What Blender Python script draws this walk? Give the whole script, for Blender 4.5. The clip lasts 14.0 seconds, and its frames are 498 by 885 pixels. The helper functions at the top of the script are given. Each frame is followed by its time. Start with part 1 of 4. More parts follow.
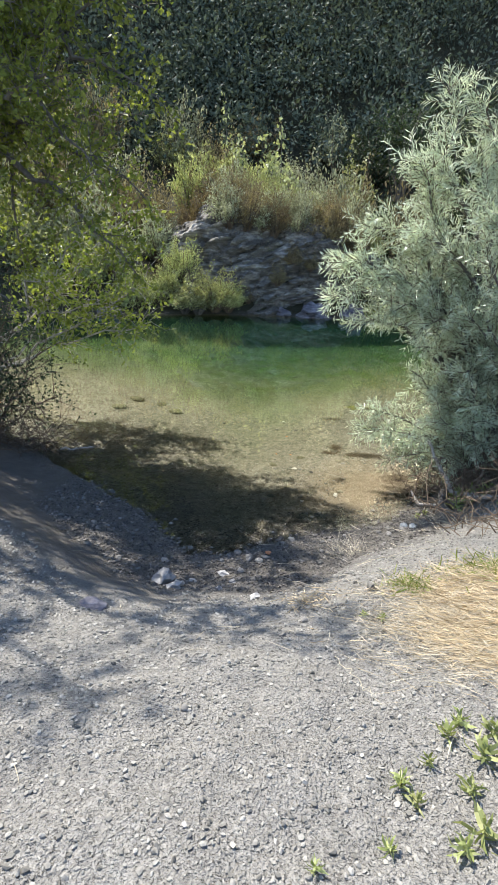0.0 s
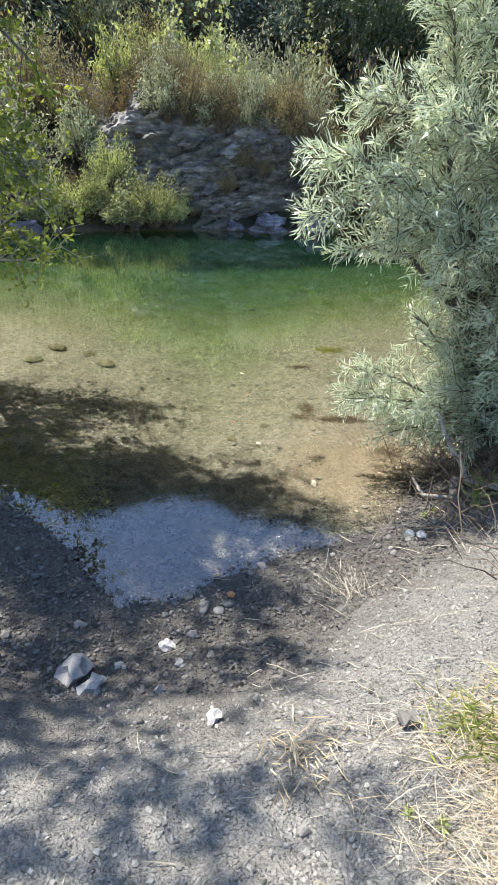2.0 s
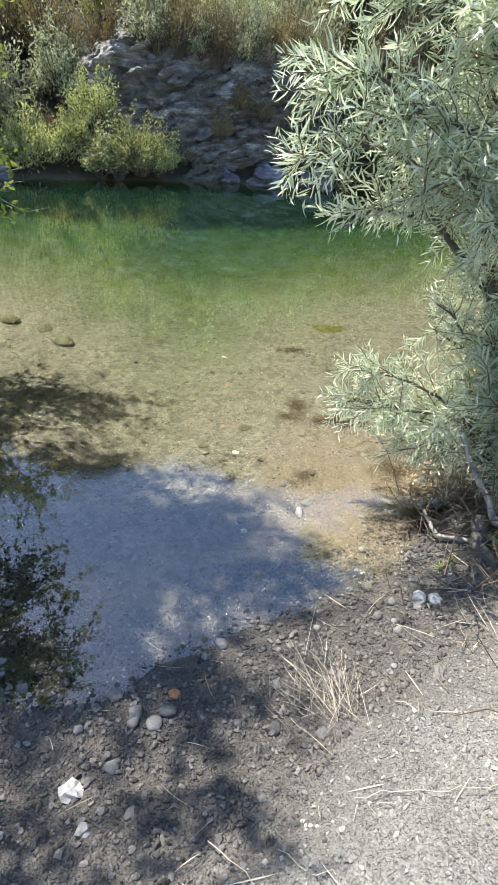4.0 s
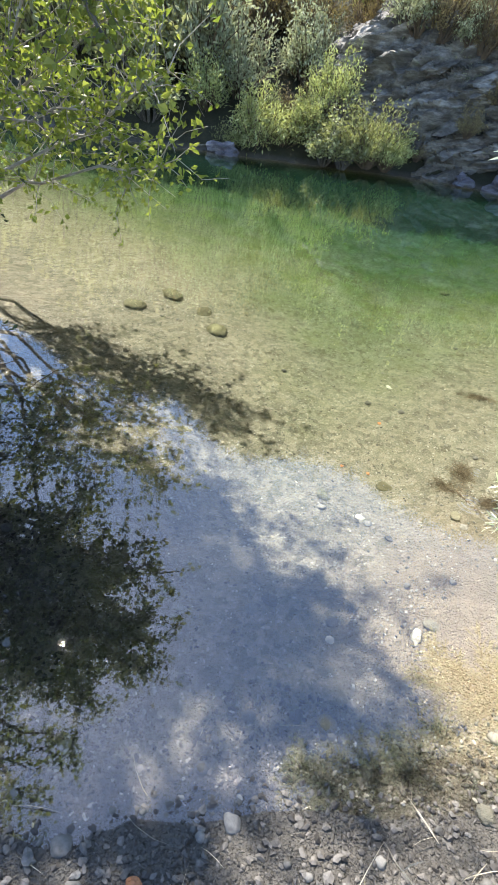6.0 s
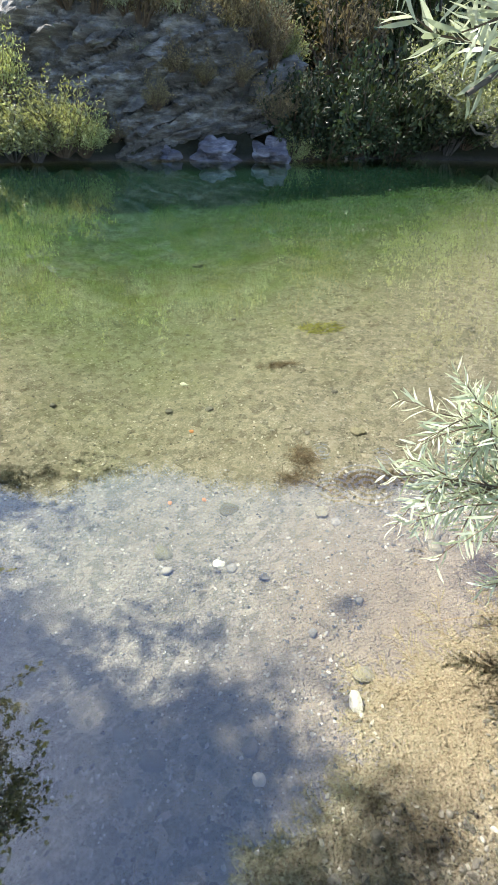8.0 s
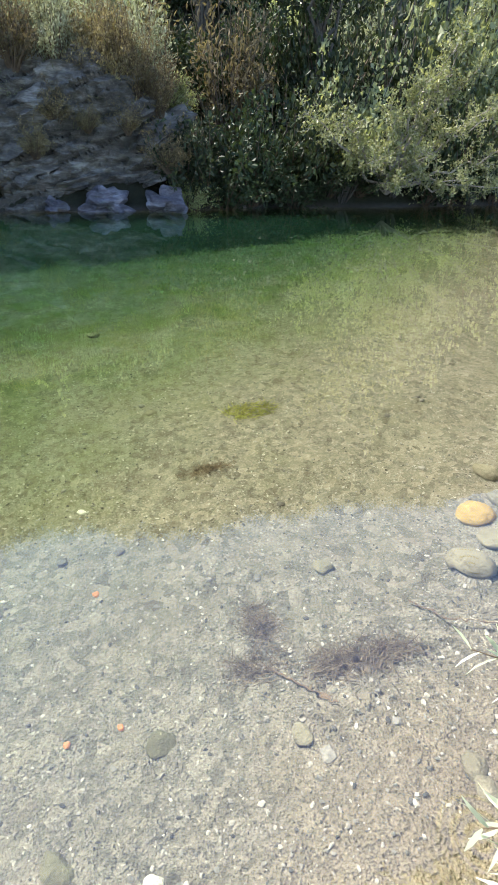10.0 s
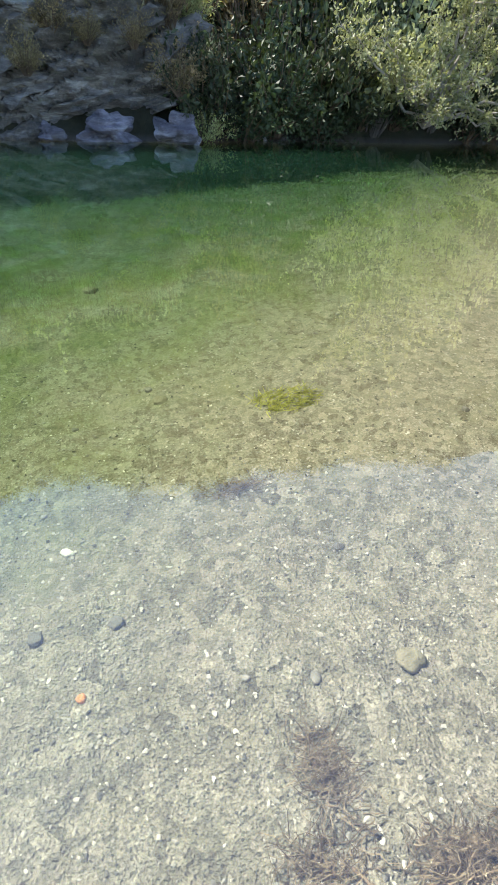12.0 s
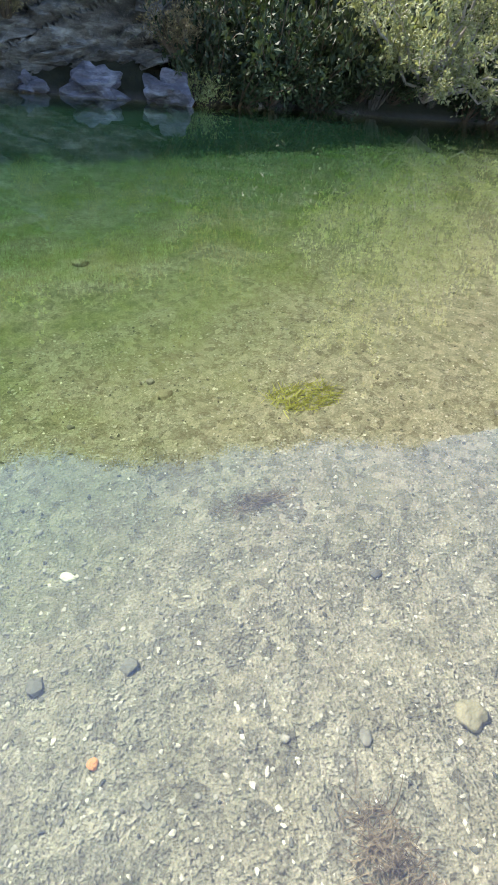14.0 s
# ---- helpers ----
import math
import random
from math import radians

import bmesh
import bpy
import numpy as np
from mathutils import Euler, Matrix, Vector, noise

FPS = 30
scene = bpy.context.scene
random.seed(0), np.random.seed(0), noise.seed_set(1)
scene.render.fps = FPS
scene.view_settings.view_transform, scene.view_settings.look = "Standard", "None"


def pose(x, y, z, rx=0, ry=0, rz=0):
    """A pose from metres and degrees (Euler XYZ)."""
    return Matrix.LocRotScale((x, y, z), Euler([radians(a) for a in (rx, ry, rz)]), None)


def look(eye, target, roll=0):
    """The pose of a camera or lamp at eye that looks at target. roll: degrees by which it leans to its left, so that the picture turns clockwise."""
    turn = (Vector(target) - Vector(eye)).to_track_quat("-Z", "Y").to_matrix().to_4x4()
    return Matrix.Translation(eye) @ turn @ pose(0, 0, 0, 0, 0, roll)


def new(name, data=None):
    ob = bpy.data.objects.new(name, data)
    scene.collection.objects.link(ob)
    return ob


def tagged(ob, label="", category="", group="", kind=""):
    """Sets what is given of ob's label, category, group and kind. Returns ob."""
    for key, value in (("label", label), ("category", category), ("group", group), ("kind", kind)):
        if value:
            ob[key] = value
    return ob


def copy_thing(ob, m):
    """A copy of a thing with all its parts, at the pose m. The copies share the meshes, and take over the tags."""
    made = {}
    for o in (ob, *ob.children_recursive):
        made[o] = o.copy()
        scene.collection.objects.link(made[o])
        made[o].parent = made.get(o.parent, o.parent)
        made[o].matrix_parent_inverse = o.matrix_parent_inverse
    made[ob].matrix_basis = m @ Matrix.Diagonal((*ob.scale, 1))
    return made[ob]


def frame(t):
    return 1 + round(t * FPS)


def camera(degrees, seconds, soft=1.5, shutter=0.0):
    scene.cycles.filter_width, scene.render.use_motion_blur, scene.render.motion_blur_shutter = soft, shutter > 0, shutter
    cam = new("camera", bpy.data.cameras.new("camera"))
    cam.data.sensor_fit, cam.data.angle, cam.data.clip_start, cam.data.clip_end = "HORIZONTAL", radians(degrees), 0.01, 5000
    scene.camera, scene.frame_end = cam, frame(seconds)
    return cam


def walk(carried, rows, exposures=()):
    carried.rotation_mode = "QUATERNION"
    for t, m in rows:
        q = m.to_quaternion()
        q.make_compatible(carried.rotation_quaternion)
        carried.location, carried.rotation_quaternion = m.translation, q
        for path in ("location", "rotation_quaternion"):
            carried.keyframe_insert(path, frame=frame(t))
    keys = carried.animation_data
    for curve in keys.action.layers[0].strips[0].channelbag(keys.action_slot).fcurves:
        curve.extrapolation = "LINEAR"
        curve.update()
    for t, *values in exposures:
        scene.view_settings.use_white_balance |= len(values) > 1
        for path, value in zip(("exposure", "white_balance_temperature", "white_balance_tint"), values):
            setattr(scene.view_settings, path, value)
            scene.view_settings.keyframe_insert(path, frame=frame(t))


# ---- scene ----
cam = camera(50.1, 14.0, 0.8)
PATH = [
    (0, (0.104, 0.051, 2.317), (0.099, 1.904, 1.564), 3.3),
    (0.5, (0.143, 0.413, 2.317), (0.365, 2.221, 1.492), 4.9),
    (1, (0.112, 0.745, 2.299), (0.406, 2.49, 1.367), 2.6),
    (1.5, (0.115, 1.129, 2.242), (0.389, 2.841, 1.244), 3.2),
    (2, (0.125, 1.439, 2.197), (0.298, 3.154, 1.181), 3.8),
    (2.5, (0.201, 1.724, 2.134), (0.382, 3.421, 1.09), 4.7),
    (2.7, (0.228, 1.833, 2.103), (0.421, 3.527, 1.059), 5.1),
    (4.8, (0.495, 2.622, 2.013), (0.627, 4.23, 0.831), 5.5),
    (5, (0.528, 2.713, 1.983), (0.553, 4.343, 0.825), 6.4),
    (5.5, (0.533, 2.921, 1.891), (0.364, 4.526, 0.711), 6.9),
    (6, (0.522, 3.136, 1.838), (0.111, 4.682, 0.637), 8.3),
    (6.5, (0.528, 3.265, 1.79), (0.229, 4.852, 0.61), 7.5),
    (7, (0.559, 3.497, 1.683), (0.25, 5.13, 0.569), 6.4),
    (7.5, (0.517, 3.647, 1.581), (0.268, 5.328, 0.525), 6.0),
    (8, (0.426, 3.86, 1.522), (0.728, 5.466, 0.37), 2.7),
    (8.2, (0.433, 3.952, 1.474), (0.84, 5.568, 0.368), 3.5),
    (10.3, (0.617, 4.892, 1.396), (1.244, 6.497, 0.381), 3.2),
    (10.5, (0.651, 4.956, 1.347), (1.287, 6.541, 0.305), 4.0),
    (11, (0.669, 5.164, 1.289), (1.516, 6.652, 0.255), 4.5),
    (11.5, (0.65, 5.422, 1.232), (1.464, 6.896, 0.153), 2.7),
    (12, (0.688, 5.589, 1.197), (1.265, 7.107, 0.03), 4.3),
    (12.5, (0.614, 5.715, 1.144), (1.176, 7.216, -0.053), 4.4),
    (13, (0.545, 5.804, 1.157), (1.404, 7.15, -0.048), 7.1),
    (13.5, (0.522, 5.871, 1.136), (1.303, 7.269, -0.062), 6.9),
    (14, (0.6, 5.908, 1.124), (1.255, 7.341, -0.108), 8.2),
]
walk(cam, [(t, look(eye, target, roll)) for t, eye, target, roll in PATH], [(0.0, 1.02), (0.5, 1.12), (2.5, 1.12), (5.0, 1.28), (6.0, 1.45), (6.5, 1.3), (7.5, 1.34), (8.2, 1.25), (10.5, 1.22), (12.0, 1.32), (14.0, 1.33)])

# ---- world, sun, sky ----
SUN_AZ, SUN_EL = -43.0, 57.0
world = bpy.data.worlds.new("sky")
scene.world = world
world.use_nodes = True
wt = world.node_tree
sky = wt.nodes.new("ShaderNodeTexSky")
sky.sky_type, sky.sun_disc = "NISHITA", False
sky.sun_elevation, sky.sun_rotation = radians(SUN_EL), radians(SUN_AZ % 360)
sky.air_density, sky.dust_density, sky.ozone_density = 1.0, 0.3, 4.5
back = wt.nodes["Background"]
back.inputs["Strength"].default_value = 0.15
# thin white cloud drifting over the blue
wco = wt.nodes.new("ShaderNodeTexCoord")
wmap = wt.nodes.new("ShaderNodeMapping")
wmap.inputs["Scale"].default_value = (2.2, 2.2, 5.0)
wno = wt.nodes.new("ShaderNodeTexNoise")
wno.inputs["Scale"].default_value, wno.inputs["Detail"].default_value = 2.2, 7.0
wra = wt.nodes.new("ShaderNodeMapRange")
wra.inputs["From Min"].default_value, wra.inputs["From Max"].default_value = 0.54, 0.86
wra.inputs["To Max"].default_value = 0.22
wmx = wt.nodes.new("ShaderNodeMix")
wmx.data_type = "RGBA"
wmx.inputs["B"].default_value = (9.0, 9.4, 10.2, 1)
wt.links.new(wco.outputs["Generated"], wmap.inputs["Vector"])
wt.links.new(wmap.outputs[0], wno.inputs["Vector"])
wt.links.new(wno.outputs["Fac"], wra.inputs["Value"])
wt.links.new(wra.outputs[0], wmx.inputs["Factor"])
wt.links.new(sky.outputs[0], wmx.inputs["A"])
wt.links.new(wmx.outputs["Result"], back.inputs["Color"])

sun_to = Vector((math.sin(radians(SUN_AZ)) * math.cos(radians(SUN_EL)), math.cos(radians(SUN_AZ)) * math.cos(radians(SUN_EL)), math.sin(radians(SUN_EL))))
sun = new("sun", bpy.data.lights.new("sun", "SUN"))
sun.data.energy, sun.data.angle, sun.data.color = 5.0, radians(0.53), (1.0, 0.95, 0.87)
sun.matrix_world = look(sun_to * 60, (0, 0, 0))


# ---- materials ----
def mat_new(name):
    m = bpy.data.materials.new(name)
    m.use_nodes = True
    nt = m.node_tree
    return m, nt, nt.nodes["Principled BSDF"], nt.nodes["Material Output"]


def nd(nt, kind, **values):
    n = nt.nodes.new(kind)
    for k, v in values.items():
        n.inputs[k.replace("_", " ")].default_value = v
    return n


def ramp(nt, fac, stops):
    r = nt.nodes.new("ShaderNodeValToRGB")
    e = r.color_ramp.elements
    while len(e) < len(stops):
        e.new(0.5)
    for el, (p, c) in zip(e, stops):
        el.position, el.color = p, (*c, 1)
    nt.links.new(fac, r.inputs[0])
    return r.outputs[0]


def mix(nt, fac, a, b, blend="MIX"):
    m = nt.nodes.new("ShaderNodeMix")
    m.data_type, m.blend_type = "RGBA", blend
    for name, v in (("Factor", fac), ("A", a), ("B", b)):
        if isinstance(v, (int, float)):
            m.inputs[name].default_value = v
        elif isinstance(v, tuple):
            m.inputs[name].default_value = (*v, 1)
        else:
            nt.links.new(v, m.inputs[name])
    return m.outputs["Result"]


def rng_map(nt, v, a, b, c=0.0, d=1.0):
    m = nd(nt, "ShaderNodeMapRange", From_Min=a, From_Max=b, To_Min=c, To_Max=d)
    nt.links.new(v, m.inputs["Value"])
    return m.outputs[0]


def maths(nt, op, a, b=0.0):
    m = nt.nodes.new("ShaderNodeMath")
    m.operation = op
    for i, v in enumerate((a, b)):
        if isinstance(v, (int, float)):
            m.inputs[i].default_value = v
        else:
            nt.links.new(v, m.inputs[i])
    return m.outputs[0]


def noise_tex(nt, scale, detail=4.0, rough=0.55, vec=None):
    n = nd(nt, "ShaderNodeTexNoise", Scale=scale, Detail=detail, Roughness=rough)
    if vec is not None:
        nt.links.new(vec, n.inputs["Vector"])
    return n.outputs["Fac"]


def bump(nt, height, strength, distance, bsdf, prev=None):
    b = nd(nt, "ShaderNodeBump", Strength=strength, Distance=distance)
    nt.links.new(height, b.inputs["Height"])
    if prev is not None:
        nt.links.new(prev, b.inputs["Normal"])
    if bsdf is not None:
        nt.links.new(b.outputs[0], bsdf.inputs["Normal"])
    return b.outputs[0]


def world_pos(nt):
    g = nt.nodes.new("ShaderNodeNewGeometry")
    s = nt.nodes.new("ShaderNodeSeparateXYZ")
    nt.links.new(g.outputs["Position"], s.inputs[0])
    return g, s


def ground_material():
    m, nt, p, out = mat_new("river_ground")
    g, s = world_pos(nt)
    pos = g.outputs["Position"]
    big = noise_tex(nt, 1.3, 3, 0.5, pos)
    mid = noise_tex(nt, 9.0, 5, 0.6, pos)
    fine = noise_tex(nt, 140.0, 3, 0.7, pos)
    vor = nd(nt, "ShaderNodeTexVoronoi", Scale=110.0, Randomness=1.0)
    nt.links.new(pos, vor.inputs["Vector"])
    grain = ramp(nt, vor.outputs["Color"], [(0.0, (0.115, 0.106, 0.094)), (0.5, (0.25, 0.237, 0.208)), (1.0, (0.43, 0.41, 0.365))])
    dry = mix(nt, 0.55, grain, ramp(nt, mid, [(0.3, (0.17, 0.165, 0.155)), (0.7, (0.32, 0.31, 0.29))]))
    dry = mix(nt, rng_map(nt, fine, 0.35, 0.7, 0.0, 0.4), dry, (0.41, 0.39, 0.345))
    # damp dark silt close to the water's edge, beach shade painted in with it
    edge = maths(nt, "SUBTRACT", maths(nt, "ADD", s.outputs["Z"], maths(nt, "MULTIPLY", big, 0.16)), rng_map(nt, s.outputs["X"], -1.3, -0.35, 0.30, 0.0))
    damp = rng_map(nt, edge, 0.18, 0.46, 1.0, 0.0)
    shaded_soil = mix(nt, mid, (0.06, 0.052, 0.044), (0.15, 0.135, 0.115))
    col = mix(nt, maths(nt, "MULTIPLY", damp, 0.85), dry, shaded_soil)
    # brownish sand, gravel and silt below the water
    bedgrain = ramp(nt, vor.outputs["Color"], [(0.0, (0.11, 0.10, 0.08)), (0.6, (0.235, 0.22, 0.185)), (1.0, (0.42, 0.40, 0.355))])
    bed = mix(nt, rng_map(nt, mid, 0.3, 0.7, 0.0, 0.55), bedgrain, (0.26, 0.225, 0.16))
    bed = mix(nt, rng_map(nt, noise_tex(nt, 3.5, 6, 0.65, pos), 0.5, 0.75, 0.0, 0.6), bed, (0.13, 0.115, 0.07))
    bed = mix(nt, rng_map(nt, noise_tex(nt, 11.0, 5, 0.7, pos), 0.52, 0.72, 0.0, 0.7), bed, (0.085, 0.08, 0.05))
    # coarser cobbly gravel showing through the silt
    cob = nd(nt, "ShaderNodeTexVoronoi", Scale=24.0, Randomness=1.0)
    nt.links.new(pos, cob.inputs["Vector"])
    cobble = ramp(nt, cob.outputs["Color"], [(0.2, (0.07, 0.065, 0.045)), (0.5, (0.20, 0.185, 0.14)), (0.85, (0.36, 0.335, 0.27))])
    bed = mix(nt, rng_map(nt, noise_tex(nt, 5.0, 4, 0.6, pos), 0.35, 0.6, 0.15, 0.5), bed, cobble)
    # brown silt in the slack water by the willow
    slack = nd(nt, "ShaderNodeVectorMath")
    slack.operation = "DISTANCE"
    slack.inputs[1].default_value = (1.55, 4.75, -0.15)
    nt.links.new(pos, slack.inputs[0])
    silt = rng_map(nt, maths(nt, "ADD", slack.outputs["Value"], maths(nt, "MULTIPLY", big, 0.7)), 0.75, 1.5, 0.8, 0.0)
    bed = mix(nt, silt, bed, mix(nt, mid, (0.20, 0.155, 0.10), (0.30, 0.245, 0.17)))
    # algae patches, greener with depth, partly standing in for light lost in water
    algae = mix(nt, mid, (0.05, 0.085, 0.02), (0.20, 0.23, 0.05))
    deep = rng_map(nt, maths(nt, "ADD", s.outputs["Z"], maths(nt, "MULTIPLY", big, 0.5)), -0.75, -0.2, 0.8, 0.0)
    bed = mix(nt, maths(nt, "MULTIPLY", deep, rng_map(nt, noise_tex(nt, 2.4, 5, 0.6, pos), 0.4, 0.62)), bed, algae)
    col = mix(nt, rng_map(nt, s.outputs["Z"], -0.03, 0.0, 1.0, 0.0), col, bed)
    # leaf mould and dry litter on the far bank and hill
    litter = mix(nt, mid, (0.025, 0.027, 0.015), (0.075, 0.07, 0.04))
    far = maths(nt, "MULTIPLY", rng_map(nt, s.outputs["Y"], 12.3, 12.8), rng_map(nt, s.outputs["Z"], -0.02, 0.1))
    col = mix(nt, far, col, litter)
    nt.links.new(col, p.inputs["Base Color"])
    nt.links.new(rng_map(nt, damp, 0, 1, 0.92, 0.6), p.inputs["Roughness"])
    p.inputs["Specular IOR Level"].default_value = 0.25
    b1 = bump(nt, maths(nt, "ADD", vor.outputs["Distance"], noise_tex(nt, 60.0, 4, 0.7, pos)), 0.9, 0.015, None)
    bump(nt, noise_tex(nt, 14.0, 6, 0.65, pos), 0.8, 0.06, p, b1)
    return m


def water_material():
    m, nt, p, out = mat_new("river_water")
    nt.nodes.remove(p)
    g, s = world_pos(nt)
    mp = nd(nt, "ShaderNodeMapping", Scale=(1.0, 2.6, 1.0))
    nt.links.new(g.outputs["Position"], mp.inputs["Vector"])
    n1 = noise_tex(nt, 3.0, 2, 0.4, mp.outputs[0])
    n2 = noise_tex(nt, 11.0, 2, 0.5, mp.outputs[0])
    # riffles on the upstream side
    riff = rng_map(nt, maths(nt, "SUBTRACT", maths(nt, "MULTIPLY", s.outputs["Y"], 0.35), s.outputs["X"]), 3.2, 6.5, 0.008, 0.045)
    b = nd(nt, "ShaderNodeBump", Distance=0.02)
    nt.links.new(maths(nt, "ADD", n1, maths(nt, "MULTIPLY", n2, 0.35)), b.inputs["Height"])
    nt.links.new(riff, b.inputs["Strength"])
    normal = b.outputs[0]
    # rings left by insects on the still shallows
    for cx, cy, rad, freq in ((1.31, 5.60, 0.2, 170.0), (1.96, 5.92, 0.2, 160.0), (1.80, 5.72, 0.16, 190.0), (1.17, 5.88, 0.08, 230.0), (1.14, 5.57, 0.11, 200.0), (1.54, 5.62, 0.1, 200.0), (1.46, 5.81, 0.08, 230.0), (1.35, 5.15, 0.15, 190.0)):
        d = nd(nt, "ShaderNodeVectorMath")
        d.operation = "DISTANCE"
        nt.links.new(g.outputs["Position"], d.inputs[0])
        d.inputs[1].default_value = (cx, cy, 0)
        w = maths(nt, "MULTIPLY", maths(nt, "SINE", maths(nt, "MULTIPLY", d.outputs["Value"], freq)), rng_map(nt, d.outputs["Value"], 0.02, rad, 1.0, 0.0))
        rb = nd(nt, "ShaderNodeBump", Strength=0.3, Distance=0.002)
        nt.links.new(w, rb.inputs["Height"])
        nt.links.new(normal, rb.inputs["Normal"])
        normal = rb.outputs[0]
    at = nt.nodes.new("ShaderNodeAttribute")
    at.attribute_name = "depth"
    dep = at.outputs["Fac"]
    # light absorbed on the way down is painted as a darkening surface tint
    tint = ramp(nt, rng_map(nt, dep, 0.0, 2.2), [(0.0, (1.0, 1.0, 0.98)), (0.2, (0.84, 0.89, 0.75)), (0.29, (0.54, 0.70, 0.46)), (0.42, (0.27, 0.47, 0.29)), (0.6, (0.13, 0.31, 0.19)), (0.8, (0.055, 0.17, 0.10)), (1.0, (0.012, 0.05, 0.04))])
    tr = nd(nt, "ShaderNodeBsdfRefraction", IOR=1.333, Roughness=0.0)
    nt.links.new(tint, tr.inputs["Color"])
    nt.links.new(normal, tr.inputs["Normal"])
    # green diffuse stands in for light scattered inside the deep water
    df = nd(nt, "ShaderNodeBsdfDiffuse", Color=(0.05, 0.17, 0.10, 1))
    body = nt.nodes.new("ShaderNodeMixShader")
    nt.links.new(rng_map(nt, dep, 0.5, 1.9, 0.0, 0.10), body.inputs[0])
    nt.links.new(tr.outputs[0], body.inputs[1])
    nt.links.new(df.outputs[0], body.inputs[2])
    gl = nd(nt, "ShaderNodeBsdfGlossy", Roughness=0.012, Color=(1, 1, 1, 1))
    nt.links.new(normal, gl.inputs["Normal"])
    fr = nd(nt, "ShaderNodeFresnel", IOR=2.0)
    nt.links.new(normal, fr.inputs["Normal"])
    ms = nt.nodes.new("ShaderNodeMixShader")
    nt.links.new(fr.outputs[0], ms.inputs[0])
    nt.links.new(body.outputs[0], ms.inputs[1])
    nt.links.new(gl.outputs[0], ms.inputs[2])
    nt.links.new(ms.outputs[0], out.inputs["Surface"])
    return m


def leaf_material(name, dark, light, gloss=0.45, through_light=0.35, shine=0.35, glow=(1.0, 1.0, 0.55)):
    m, nt, p, out = mat_new(name)
    g = nt.nodes.new("ShaderNodeNewGeometry")
    oi = nt.nodes.new("ShaderNodeObjectInfo")
    c = mix(nt, g.outputs["Random Per Island"], dark, light)
    big = noise_tex(nt, 2.2, 2, 0.5, g.outputs["Position"])
    c = mix(nt, rng_map(nt, big, 0.35, 0.65, 0.0, 0.45), c, tuple(0.55 * v for v in dark))
    hs = nd(nt, "ShaderNodeHueSaturation")
    nt.links.new(rng_map(nt, oi.outputs["Random"], 0, 1, 0.75, 1.25), hs.inputs["Value"])
    nt.links.new(rng_map(nt, oi.outputs["Random"], 0, 1, 0.49, 0.51), hs.inputs["Hue"])
    nt.links.new(c, hs.inputs["Color"])
    nt.links.new(hs.outputs[0], p.inputs["Base Color"])
    p.inputs["Roughness"].default_value = gloss
    p.inputs["Specular IOR Level"].default_value = shine
    tl = nt.nodes.new("ShaderNodeBsdfTranslucent")
    nt.links.new(mix(nt, 1.0, hs.outputs[0], glow, "MULTIPLY"), tl.inputs["Color"])
    ms = nt.nodes.new("ShaderNodeMixShader")
    ms.inputs[0].default_value = through_light
    nt.links.new(p.outputs[0], ms.inputs[1])
    nt.links.new(tl.outputs[0], ms.inputs[2])
    nt.links.new(ms.outputs[0], out.inputs["Surface"])
    return m


def bark_material(name, dark, light, scale=14.0):
    m, nt, p, out = mat_new(name)
    co = nt.nodes.new("ShaderNodeNewGeometry")
    n = noise_tex(nt, scale, 6, 0.65, co.outputs["Position"])
    f = noise_tex(nt, scale * 9, 3, 0.6, co.outputs["Position"])
    c = mix(nt, rng_map(nt, n, 0.3, 0.7), dark, light)
    c = mix(nt, maths(nt, "MULTIPLY", f, 0.4), c, tuple(v * 0.5 for v in dark))
    nt.links.new(c, p.inputs["Base Color"])
    p.inputs["Roughness"].default_value = 0.85
    bump(nt, maths(nt, "ADD", n, maths(nt, "MULTIPLY", f, 0.4)), 0.6, 0.01, p)
    return m


def rock_material(name, dark, mid_c, light, strata=True):
    m, nt, p, out = mat_new(name)
    g, s = world_pos(nt)
    mp = nd(nt, "ShaderNodeMapping", Rotation=(0.0, radians(28), 0.0), Scale=(0.8, 0.8, 3.2) if strata else (1, 1, 1))
    nt.links.new(g.outputs["Position"], mp.inputs["Vector"])
    n = noise_tex(nt, 2.4, 8, 0.65, mp.outputs[0])
    f = noise_tex(nt, 26.0, 6, 0.7, g.outputs["Position"])
    b = noise_tex(nt, 1.1, 3, 0.5, g.outputs["Position"])
    c = ramp(nt, n, [(0.28, dark), (0.5, mid_c), (0.68, light)])
    c = mix(nt, rng_map(nt, b, 0.45, 0.7, 0.0, 0.5), c, tuple(0.6 * v for v in mid_c))
    c = mix(nt, rng_map(nt, f, 0.52, 0.78, 0.0, 0.4), c, light)
    nt.links.new(c, p.inputs["Base Color"])
    p.inputs["Roughness"].default_value = 0.8
    b1 = bump(nt, n, 0.9, 0.10, None)
    bump(nt, f, 0.7, 0.03, p, b1)
    return m


def stone_material(name, dark, light, rough=0.75):
    m, nt, p, out = mat_new(name)
    g = nt.nodes.new("ShaderNodeNewGeometry")
    oi = nt.nodes.new("ShaderNodeObjectInfo")
    rnd = maths(nt, "FRACT", maths(nt, "ADD", g.outputs["Random Per Island"], oi.outputs["Random"]))
    c = mix(nt, rnd, dark, light)
    n = noise_tex(nt, 60.0, 5, 0.65, g.outputs["Position"])
    c = mix(nt, rng_map(nt, n, 0.4, 0.7, 0.0, 0.5), c, tuple(0.6 * v for v in dark))
    nt.links.new(c, p.inputs["Base Color"])
    p.inputs["Roughness"].default_value = rough
    bump(nt, n, 0.4, 0.004, p)
    return m


